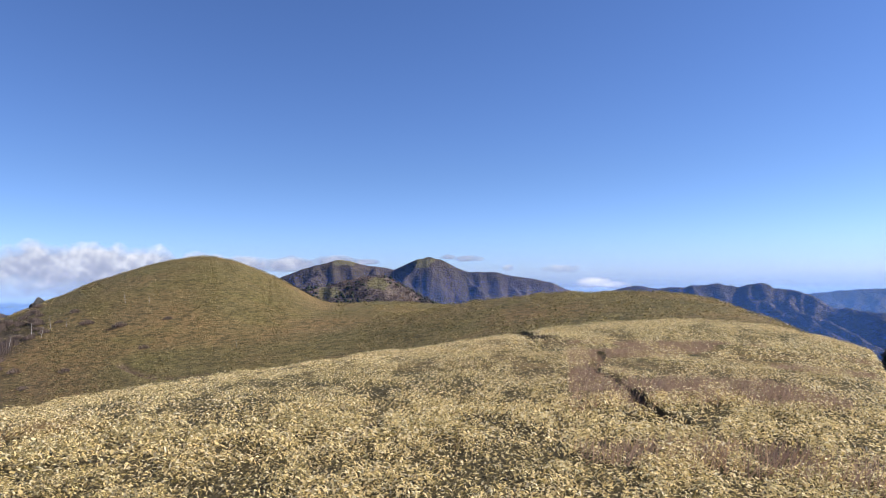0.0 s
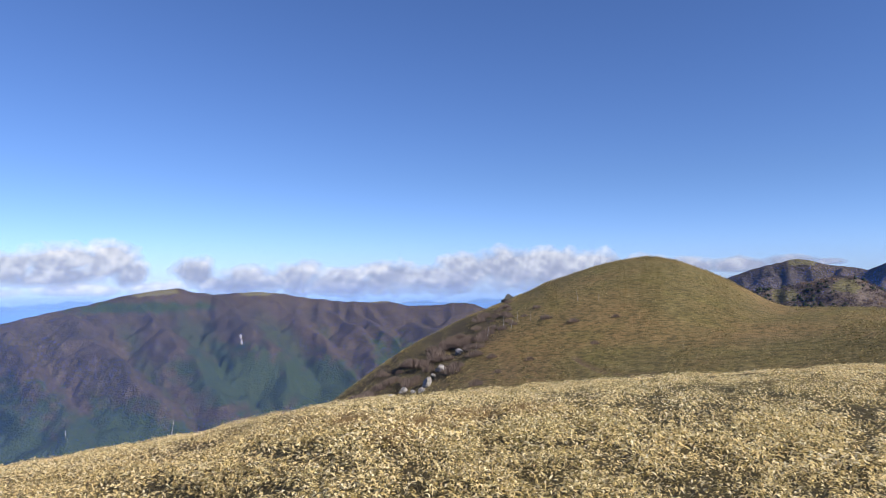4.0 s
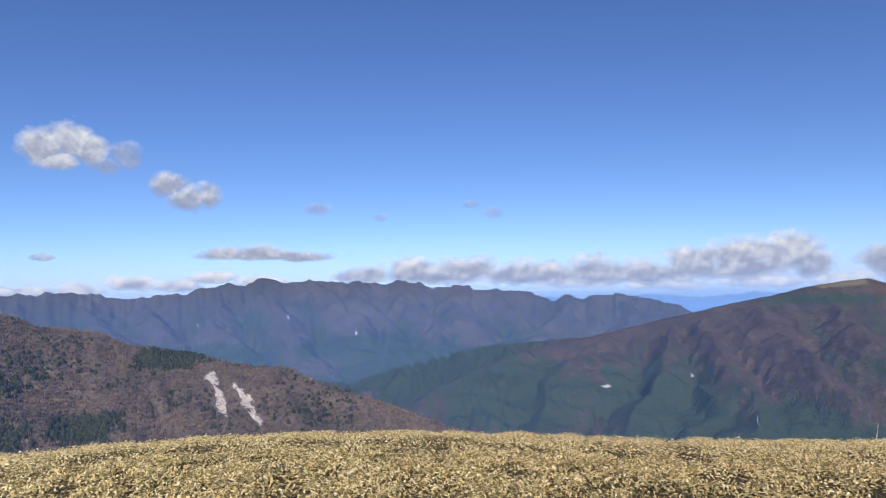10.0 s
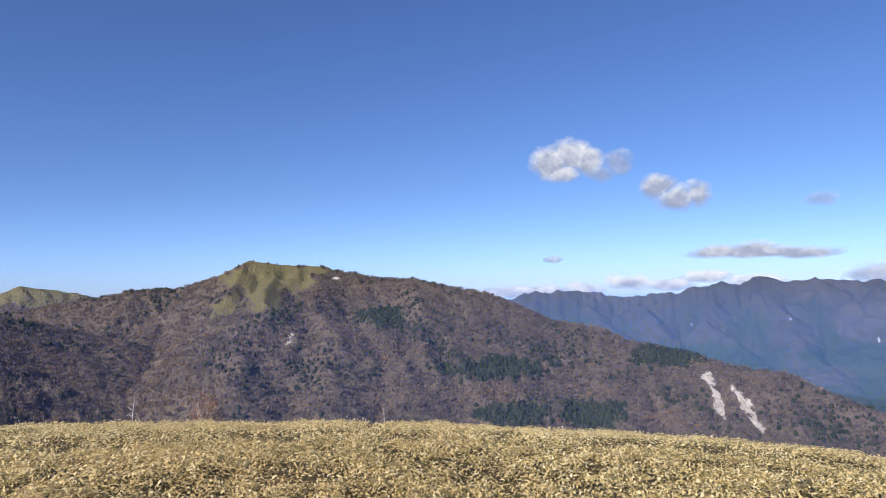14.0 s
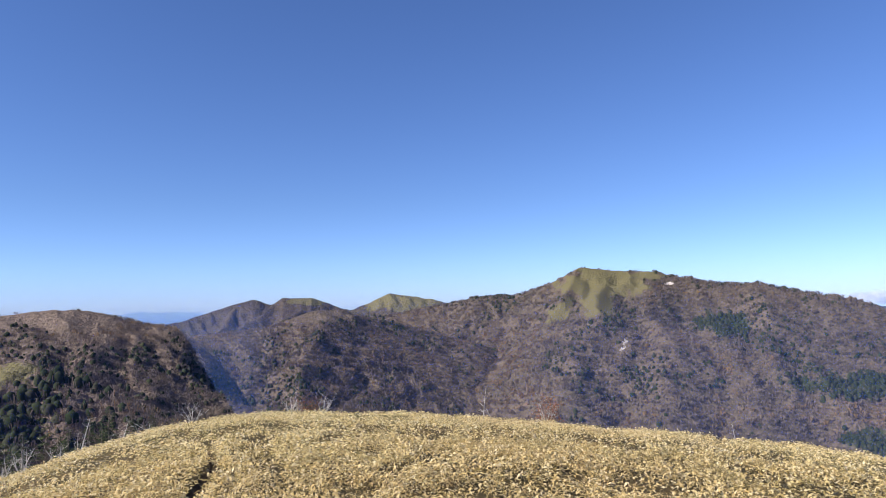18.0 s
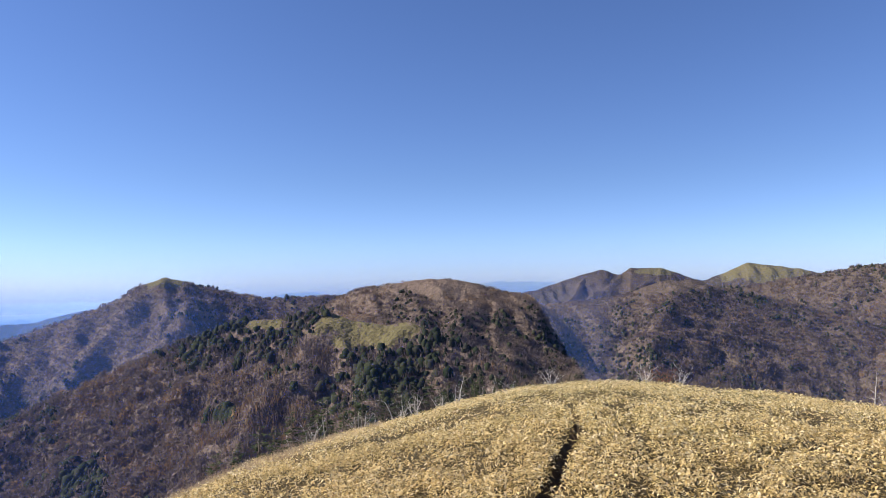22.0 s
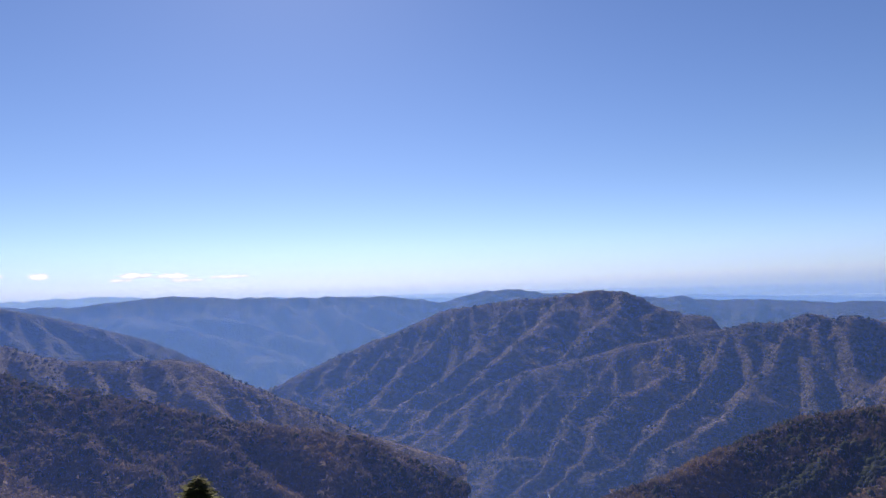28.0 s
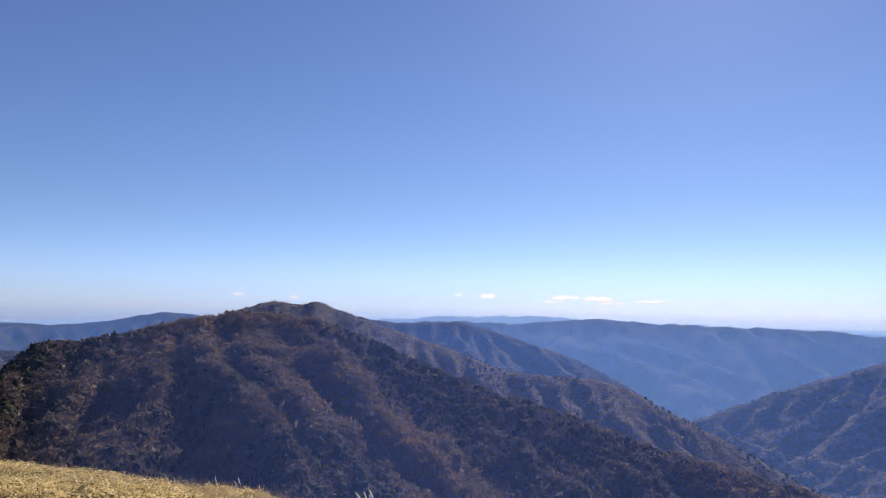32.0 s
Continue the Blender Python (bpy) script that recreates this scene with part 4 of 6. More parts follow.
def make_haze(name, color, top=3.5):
    """A mostly clear sheet that imitates hazy air: it scatters sun and sky light, thinning upwards."""
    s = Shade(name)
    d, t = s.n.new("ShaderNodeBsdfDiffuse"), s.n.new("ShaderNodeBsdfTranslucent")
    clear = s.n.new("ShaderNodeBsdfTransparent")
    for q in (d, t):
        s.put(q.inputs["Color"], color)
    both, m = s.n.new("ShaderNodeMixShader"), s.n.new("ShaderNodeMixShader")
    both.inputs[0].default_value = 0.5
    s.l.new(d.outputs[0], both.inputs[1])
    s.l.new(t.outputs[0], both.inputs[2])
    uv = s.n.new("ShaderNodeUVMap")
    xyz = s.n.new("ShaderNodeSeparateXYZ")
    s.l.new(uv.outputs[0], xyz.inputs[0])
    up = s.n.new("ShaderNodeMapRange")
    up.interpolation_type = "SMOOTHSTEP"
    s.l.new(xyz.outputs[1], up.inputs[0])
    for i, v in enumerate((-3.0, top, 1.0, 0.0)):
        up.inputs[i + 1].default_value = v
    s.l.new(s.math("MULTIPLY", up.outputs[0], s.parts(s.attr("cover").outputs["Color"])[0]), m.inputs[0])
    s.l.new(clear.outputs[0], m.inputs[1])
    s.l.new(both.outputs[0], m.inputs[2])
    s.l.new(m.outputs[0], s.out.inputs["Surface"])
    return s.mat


# haze is imitated by added sheets; the first also stands for lens glare
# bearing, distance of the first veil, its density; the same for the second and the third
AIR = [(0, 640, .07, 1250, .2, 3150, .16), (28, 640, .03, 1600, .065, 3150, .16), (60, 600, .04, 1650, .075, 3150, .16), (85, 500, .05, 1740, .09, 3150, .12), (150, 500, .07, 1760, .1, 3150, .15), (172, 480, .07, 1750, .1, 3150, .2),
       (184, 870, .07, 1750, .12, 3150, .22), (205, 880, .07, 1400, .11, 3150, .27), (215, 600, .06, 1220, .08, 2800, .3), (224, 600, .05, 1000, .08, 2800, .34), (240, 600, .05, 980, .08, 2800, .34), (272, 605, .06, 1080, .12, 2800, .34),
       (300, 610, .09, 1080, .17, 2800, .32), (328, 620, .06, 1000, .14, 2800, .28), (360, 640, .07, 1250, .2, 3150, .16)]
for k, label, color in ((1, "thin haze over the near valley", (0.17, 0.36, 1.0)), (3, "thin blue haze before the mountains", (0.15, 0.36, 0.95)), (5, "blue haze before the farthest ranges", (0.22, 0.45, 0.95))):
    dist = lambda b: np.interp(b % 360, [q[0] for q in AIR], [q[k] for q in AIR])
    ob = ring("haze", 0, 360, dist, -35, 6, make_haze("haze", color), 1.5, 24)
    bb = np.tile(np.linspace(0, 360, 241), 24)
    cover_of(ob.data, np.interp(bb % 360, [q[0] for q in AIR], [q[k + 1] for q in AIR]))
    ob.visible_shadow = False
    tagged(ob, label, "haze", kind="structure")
# one more added haze sheet, just before the distant chain
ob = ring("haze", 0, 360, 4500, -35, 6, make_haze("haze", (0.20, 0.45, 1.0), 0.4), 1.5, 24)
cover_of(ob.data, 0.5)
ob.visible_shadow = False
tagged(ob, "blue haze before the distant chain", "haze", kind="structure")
# added sheet over the steep side, imitating lens glare towards the sun
GLARE_VEIL = [(0, 0), (165, 0), (182, 0.03), (205, 0.045), (225, 0.07), (270, 0.09), (300, 0.115), (320, 0.075), (327, 0), (360, 0)]
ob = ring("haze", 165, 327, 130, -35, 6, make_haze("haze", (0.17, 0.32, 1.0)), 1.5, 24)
cover_of(ob.data, np.interp(np.tile(np.linspace(165, 327, len(ob.data.vertices) // 24), 24), [q[0] for q in GLARE_VEIL], [q[1] for q in GLARE_VEIL]))
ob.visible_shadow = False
tagged(ob, "added blue veil imitating lens glare over the steep valley side", "haze", kind="structure")


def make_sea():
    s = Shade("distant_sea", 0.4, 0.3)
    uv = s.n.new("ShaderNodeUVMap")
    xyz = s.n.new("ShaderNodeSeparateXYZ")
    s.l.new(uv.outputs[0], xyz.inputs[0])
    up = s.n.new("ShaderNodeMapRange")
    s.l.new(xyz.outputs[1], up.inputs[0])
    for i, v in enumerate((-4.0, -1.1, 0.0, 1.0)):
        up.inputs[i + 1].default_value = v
    # the backdrop glows; haze paling towards the horizon is painted into this ramp
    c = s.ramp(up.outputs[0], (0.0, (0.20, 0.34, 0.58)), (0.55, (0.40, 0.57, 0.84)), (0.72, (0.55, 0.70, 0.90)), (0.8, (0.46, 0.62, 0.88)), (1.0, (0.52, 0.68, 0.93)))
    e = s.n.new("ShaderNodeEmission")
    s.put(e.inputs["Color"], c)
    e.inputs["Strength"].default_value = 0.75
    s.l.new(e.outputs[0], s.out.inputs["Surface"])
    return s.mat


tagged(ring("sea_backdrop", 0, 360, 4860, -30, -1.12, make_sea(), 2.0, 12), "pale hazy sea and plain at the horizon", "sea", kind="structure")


def make_cloud(seed, grey=0.0, thin=0.0, glow=0.74):
    """A glowing cloud sheet on the far sky: it holds how dense the cloud is and how high in its puff; finer tearing
    comes from noise.
    """
    s = Shade("cloud_vapour")
    uv = s.n.new("ShaderNodeUVMap").outputs[0]
    dense, up = s.parts(s.attr("cover").outputs["Color"])[:2]

    def puff(scale, dx, dy, detail):
        m = s.n.new("ShaderNodeMapping")
        m.inputs["Location"].default_value = (dx + seed * 7.3, dy, seed * 3.1)
        s.l.new(uv, m.inputs["Vector"])
        return s.noise(scale, detail, 0.55, m.outputs[0], distort=0.15)
    n, lit = puff(0.8, 0, 0, 4.0), puff(0.8, -0.15, -0.5, 2.0)
    body = s.math("ADD", dense, s.math("MULTIPLY", s.math("SUBTRACT", n, 0.5), 0.5))
    alpha = s.math("MULTIPLY", s.ramp(body, (0.16, 0.0), (0.36, 0.45), (0.66, 1.0)), s.ramp(dense, (0.06, 0.0), (0.2, 1.0 - thin)))
    # sunlit tops and shaded undersides are painted into the glowing colour
    shade = s.math("ADD", s.math("MULTIPLY", s.math("SUBTRACT", n, lit), 1.0), s.math("ADD", 0.24 - grey, s.math("MULTIPLY", up, 0.52)))
    c = s.ramp(shade, (0.05, (0.30, 0.335, 0.46)), (0.38, (0.41, 0.45, 0.585)), (0.62, (0.62, 0.65, 0.75)), (0.95, (0.93, 0.92, 0.93)))
    em, clear, m = s.n.new("ShaderNodeEmission"), s.n.new("ShaderNodeBsdfTransparent"), s.n.new("ShaderNodeMixShader")
    s.put(em.inputs["Color"], c)
    em.inputs["Strength"].default_value = glow
    s.l.new(alpha, m.inputs[0])
    s.l.new(clear.outputs[0], m.inputs[1])
    s.l.new(em.outputs[0], m.inputs[2])
    s.l.new(m.outputs[0], s.out.inputs["Surface"])
    return s.mat


def cloud(label, puffs, seed, base=1.0, grey=0.0, thin=0.0, glow=0.74, torn=0.5, step=0.1):
    """A cloud of round puffs (bearing, height angle, half width, half height); base above 1 flattens their undersides."""
    b0, b1 = min(q[0] - 1.35 * q[2] for q in puffs), max(q[0] + 1.35 * q[2] for q in puffs)
    e0, e1 = min(q[1] - 1.35 * q[3] for q in puffs), max(q[1] + 1.35 * q[3] for q in puffs)
    n, rows = max(8, int((b1 - b0) / step)), max(8, int((e1 - e0) / step))
    ob = ring("cloud", b0, b1, 4830 + seed, e0, e1, make_cloud(seed, grey, thin, glow), (b1 - b0) / n, rows)
    cols = len(ob.data.vertices) // rows
    E, B = np.meshgrid(np.linspace(e0, e1, rows), np.linspace(b0, b1, cols), indexing="ij")
    dense, up = np.full(B.shape, -1.0), np.zeros(B.shape)
    wide = min(1.0, 1.6 * np.mean([q[3] for q in puffs]))
    swirl = torn * fbm(B / wide * 0.8, E / wide * 1.1, 4, seed + 60)
    for pb, pe, wb, we in puffs:
        v = (E - pe) / we
        q = 1 - np.sqrt(((B - pb) / wb) ** 2 + np.where(v < 0, v * base, v) ** 2)
        up = np.where(q > dense, np.clip(0.5 + 0.5 * v * min(base, 1.3) + 0.5 * swirl, 0, 1), up)
        dense = np.maximum(dense, q)
    edge = np.minimum(np.minimum(B - b0, b1 - B) / (0.15 * puffs[0][2]), np.minimum(E - e0, e1 - E) / (0.15 * puffs[0][3]))
    cover_of(ob.data, (np.clip(dense + swirl * 0.8 + 0.12, 0, 1) * np.clip(edge, 0, 1)).ravel(), up.ravel())
    tagged(ob, label, "cloud", kind="structure")


cloud("long bank of white and grey cumulus cloud", [(56.1, .95, 2, 1.4), (52.3, .31, 3, 1.2), (47.9, .26, 2.8, 1.6), (44.3, .12, 2.6, 1.3), (40.5, .46, 3.4, 1.6), (34.4, .94, 3, 1.7), (31, 1.35, 3.6, 1.75), (27.1, 1.3, 3.6, 1.7), (23.5, 1.1, 2.9, 1.5), (20, .9, 2.9, 1.2), (17.5, .86, 2.9, 1.1), (44, -.2, 8, 1.2), (52, -.1, 5, 1.0), (36, .2, 6, 1.5), (27, .5, 6, 1.6), (20, .6, 5, 1.1)], 1, 0.9, 0.06, step=0.15)
cloud("bank of tall white and grey cumulus", [(95.6, .5, 3.2, 1), (91.7, .75, 3, 1.4), (87.2, .7, 3.8, 1.5), (82.6, .4, 3.4, 1.5), (76.5, .5, 3.4, 1.6), (72.7, .2, 3, 1.3), (68.9, .9, 2.8, 1.9), (65.4, 1.25, 3.1, 2.0), (62, 1.35, 2.9, 2.0), (60.4, .65, 1.6, 1.6), (91, .5, 6, 1.2), (82, .3, 7, 1.3), (73, .2, 7, 1.3), (65, .5, 4.5, 1.5)], 2, 1.3, 0.04, step=0.15)
cloud("grey cap of cloud on the peaks", [(16, .95, 3, .9), (12.5, .95, 3.2, .85), (8.8, 1.3, 2.6, .6), (6.6, 1.2, 1.4, .4)], 20, 1.4, 0.22, 0.0, 0.74, 0.4)
cloud("low bright cloud strip under the banks", [(59, -.5, 3, .75), (64, -.6, 4, .6), (71, -.7, 4, .6), (78, -.5, 4, .6)], 3, 1.2, -0.25, 0.15)
cloud("low bank of white cumulus behind the range", [(124.3, -.42, 2.8, .75), (121.1, -.44, 3.6, .75), (117.3, -.35, 2.8, .75), (113.7, .15, 2.4, .8), (110.4, -.05, 2.8, .65), (107.8, .45, 2.4, .65), (104.6, .15, 2.8, .6)], 4, 1.3, -0.12)
cloud("small bright cumulus puff with a grey tail", [(119.6, 10.33, 2, 1.7), (117.9, 10.9, 2.2, 1.5), (116.6, 10.35, 1.4, 1.4), (118.6, 9.3, 1.6, .9)], 5, 1.0, -0.04, 0.0, 0.74, 0.35, 0.07)
cloud("thin torn grey wisp", [(114.1, 10, 1.6, 1.1), (115.6, 9.2, 1.4, .8)], 6, 1.0, 0.16, 0.35, 0.74, 0.5, 0.07)
cloud("small grey cumulus puff", [(111.1, 7.9, 1.7, 1.35), (109.6, 6.8, 2.3, 1.35), (108.1, 7, 1.4, 1.3)], 7, 1.0, 0.1, 0.05, 0.74, 0.4, 0.07)
cloud("flat grey cloud above the bank", [(106.8, 2.36, 2.8, .8), (104.3, 2.42, 2.8, .95), (100.6, 2.09, 2.8, .7), (103.2, 2.25, 5.5, .7)], 8, 1.7, 0.05, 0.0, 0.74, 0.3, 0.07)
cloud("thin grey wisp", [(99.4, 6.09, 1.4, .6)], 9, 1.0, 0.2, 0.45, 0.74, 0.5, 0.05)
cloud("thin grey wisp", [(94.4, 5.35, 1.0, .38)], 10, 1.0, 0.15, 0.6, 0.74, 0.5, 0.05)
cloud("thin torn grey wisp", [(84.8, 5.57, 1.2, .65), (86.7, 6.3, 1.3, .45)], 11, 1.0, 0.2, 0.55, 0.74, 0.6, 0.05)
cloud("tiny grey wisp", [(119.6, 2.27, 1.1, .3)], 12, 1.0, 0.15, 0.25, 0.74, 0.6, 0.05)
cloud("small grey cloud over the peaks", [(-2, 1.37, 1.7, .48), (-0.6, 1.5, 1, .35)], 13, 1.6, 0.18, 0.15, 0.74, 0.5, 0.05)
cloud("thin grey wisp", [(-9.9, .42, 1.8, .38), (-5.5, .58, .6, .3)], 14, 1.0, 0.1, 0.4, 0.74, 0.5, 0.05)
cloud("low white cloud strip", [(-12.5, -.76, 1.6, .5), (-14.1, -.97, 1.4, .35)], 15, 1.0, -0.3, 0.1, 0.8, 0.4, 0.05)
cloud("flat bright white clouds over the sea", [(283.7, 1.04, 1.5, .28), (281.1, .95, 1.6, .26), (280.4, .62, 1.6, .18), (276.6, .81, 1.8, .17), (284.9, .73, .9, .17)], 16, 1.4, -0.45, 0.0, 0.98, 0.8, 0.03)
cloud("small white cloud over the sea", [(290.1, 1.13, 1, .34), (292.6, 1.19, .5, .2)], 17, 1.4, -0.7, 0.0, 1.05, 0.5, 0.04)
cloud("tiny white cloud far over the sea", [(310.5, 1.0, .6, .16)], 18, 1.2, -0.7, 0.2, 1.0, 0.4, 0.03)
cloud("tiny white cloud far over the sea", [(306.2, .83, .5, .2)], 19, 1.2, -0.7, 0.1, 1.0, 0.4, 0.03)

# ---- plants in great numbers ----
rng = np.random.default_rng(7)


def blades(place, length, width, tilt, arch):
    """Folded leaf blades: four corners each, lying about the given places."""
    n = len(place)
    a, t = rng.uniform(0, 2 * np.pi, n), rng.normal(0.25, tilt, n)
    along = np.stack([np.cos(a) * np.cos(t), np.sin(a) * np.cos(t), np.sin(t)], -1)
    across = np.stack([-np.sin(a), np.cos(a), rng.normal(0, 0.35, n)], -1)
    L, W = length * rng.uniform(0.6, 1.3, n)[:, None], width * rng.uniform(0.7, 1.3, n)[:, None]
    droop = np.zeros((n, 3))
    droop[:, 2] = -arch * L[:, 0]
    v = np.stack([place, place + along * L * 0.45 + across * W, place + along * L + droop, place + along * L * 0.45 - across * W], 1)
    return v.reshape(-1, 3), np.arange(n * 4).reshape(-1, 4)


SIGHT_B, SIGHT_R = np.arange(0, 360, 0.5), np.exp(np.linspace(math.log(3), math.log(260), 260))


def sight_table():
    """For each bearing and distance, the steepest line of sight over the ground before it."""
    R, B = np.meshgrid(SIGHT_R, SIGHT_B, indexing="ij")
    x, y = flat(B, R)
    e = np.degrees(np.arctan2(ground_z(x, y, False) - EYE, R))
    return np.maximum.accumulate(e, axis=0)


SIGHT = sight_table()


def in_view(b, r, z):
    i = np.clip(np.searchsorted(SIGHT_R, r) - 1, 0, len(SIGHT_R) - 1)
    j = np.round((b % 360) / 0.5).astype(int) % len(SIGHT_B)
    return np.degrees(np.arctan2(z - EYE, r)) > SIGHT[i, j] - 0.35


def sasa():
    fine, coarse = [], []
    for r0, r1, dens, length, width, high in ((0.3, 4.6, 400, 0.062, 0.01, 0.06), (4.6, 9, 1500, 0.06, 0.0088, 0.12), (9, 15, 720, 0.08, 0.0126, 0.13), (15, 30, 230, 0.122, 0.0212, 0.13), (30, 62, 95, 0.19, 0.036, 0.15), (62, 215, 12, 0.38, 0.09, 0.2)):
        n = int(math.pi * (r1 ** 2 - r0 ** 2) * dens)
        b, r = rng.uniform(0, 360, n), np.sqrt(rng.uniform(r0 ** 2, r1 ** 2, n))
        reach = np.interp(b, [q[0] for q in BROW], [q[1] for q in BROW], period=360) * 1.12 + 1.5
        ahead = (b < 48) | (b > 322)
        ok = np.where(ahead, r < 215, r < reach)
        b, r = b[ok], r[ok]
        x, y = flat(b, r)
        z, z0 = ground_z(x, y), ground_z(x, y, False)
        gap = np.clip(2.2 * fbm(x / (0.14 + 0.022 * r), y / (0.14 + 0.022 * r), 3, 41) + 0.55, 0, 1)
        keep = (z0 - z < 0.12) & (r > 0.3) & (z > -24) & (rng.uniform(0, 1, len(x)) < 0.26 + 0.82 * gap) & (in_view(b, r, z0) | (r < 4.6))
        p = np.stack([x, y, z + rng.uniform(0, high, len(x)) * (0.4 + gap)], -1)[keep]
        v = blades(p, length, width, 0.55, 0.28)[0]
        if r0 < 15:
            fine.append(v)
        else:
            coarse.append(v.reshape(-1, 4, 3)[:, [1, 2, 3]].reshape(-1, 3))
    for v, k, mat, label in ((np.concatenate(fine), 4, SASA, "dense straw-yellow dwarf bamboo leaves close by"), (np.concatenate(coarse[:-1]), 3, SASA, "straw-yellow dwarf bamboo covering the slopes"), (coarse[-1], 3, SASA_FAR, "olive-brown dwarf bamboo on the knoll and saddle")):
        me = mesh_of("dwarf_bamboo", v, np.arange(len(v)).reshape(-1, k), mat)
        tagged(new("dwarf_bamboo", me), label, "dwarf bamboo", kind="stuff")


def brush(place, radius, height, tint, count, thin=1.0):
    """Leafless trees: each a fan of slender sprays of twigs, wider towards the top."""
    n = len(place) * count
    P, Rd, H, T = (np.repeat(q, count, axis=0) for q in (place, radius, height, tint))
    a = rng.uniform(0, 2 * np.pi, n)
    s = np.sqrt(rng.uniform(0, 1, n)) * Rd
    out = np.stack([np.cos(a), np.sin(a), np.zeros(n)], -1)
    c = rng.uniform(0, np.pi, n)
    side = np.stack([np.cos(c), np.sin(c), rng.normal(0, 0.35, n)], -1) * (Rd * rng.uniform(0.12, 0.34, n) * thin)[:, None]
    base = P + out * (s * 0.45)[:, None]
    top = P + out * s[:, None]
    top[:, 2] += H * (1.02 - 0.45 * (s / Rd) ** 2) * rng.uniform(0.75, 1.1, n)
    v = np.stack([base, top + side, top - side * 0.8], 1).reshape(-1, 3)
    return v, np.arange(n * 3).reshape(-1, 3), np.repeat(T, 3)


def crowns(place, radius, height, tint, sides):
    """Rounded, uneven tree crowns: a top and two rings."""
    n = len(place)
    m = 1 + 2 * sides
    v = np.zeros((n, m, 3))
    turn = rng.uniform(0, 2 * np.pi, n)
    v[:, 0, 2] = 1
    for k, q in enumerate((math.radians(55), math.radians(102))):
        for j in range(sides):
            a = turn + (j + 0.5 * k) * 2 * np.pi / sides
            v[:, 1 + sides * k + j] = np.stack([np.cos(a) * math.sin(q), np.sin(a) * math.sin(q), np.full(n, math.cos(q))], -1)
    v *= (1 + rng.normal(0, 0.22, (n, m)))[:, :, None]
    v = place[:, None, :] + v * np.stack([radius, radius, height * 0.5], -1)[:, None, :]
    v[:, :, 2] += (height * 0.5)[:, None]
    f = [(0, 1 + j, 1 + (j + 1) % sides) for j in range(sides)]
    for j in range(sides):
        a, b = 1, 1 + sides
        f += [(a + j, b + j, a + (j + 1) % sides), (a + (j + 1) % sides, b + j, b + (j + 1) % sides)]
    f = np.array(f)[None] + (np.arange(n) * m)[:, None, None]
    return v.reshape(-1, 3), f.reshape(-1, 3), np.repeat(tint, m)


def puffs(place, radius, height, tint, count):
    """Rounded crowns of fine twigs and withered leaves: small sprays all over a dome."""
    n = len(place) * count
    P, Rd, H, T = (np.repeat(q, count, axis=0) for q in (place, radius, height, tint))
    a, u = rng.uniform(0, 2 * np.pi, n), rng.uniform(-0.15, 1, n)
    w = np.sqrt(1 - np.clip(u, 0, 1) ** 2) * rng.uniform(0.6, 1.05, n)
    c = P + np.stack([np.cos(a) * w * Rd, np.sin(a) * w * Rd, (0.35 + 0.65 * u) * H * rng.uniform(0.8, 1.1, n)], -1)
    k = Rd * rng.uniform(0.23, 0.5, n)
    v = c[:, None, :] + rng.normal(0, 0.62, (n, 3, 3)) * k[:, None, None]
    return v.reshape(-1, 3), np.arange(n * 3).reshape(-1, 3), np.repeat(np.clip(T + rng.normal(0, 0.04, n), 0, 1), 3)


def brow_angle(b):
    bb = np.arange(0, 360, 2.0)
    rr = np.exp(np.linspace(math.log(3), math.log(220), 80))
    R, B = np.meshgrid(rr, bb, indexing="ij")
    x, y = flat(B, R)
    top = np.degrees(np.arctan2(ground_z(x, y, False) - EYE, R)).max(0)
    return np.interp(b, bb, top, period=360)


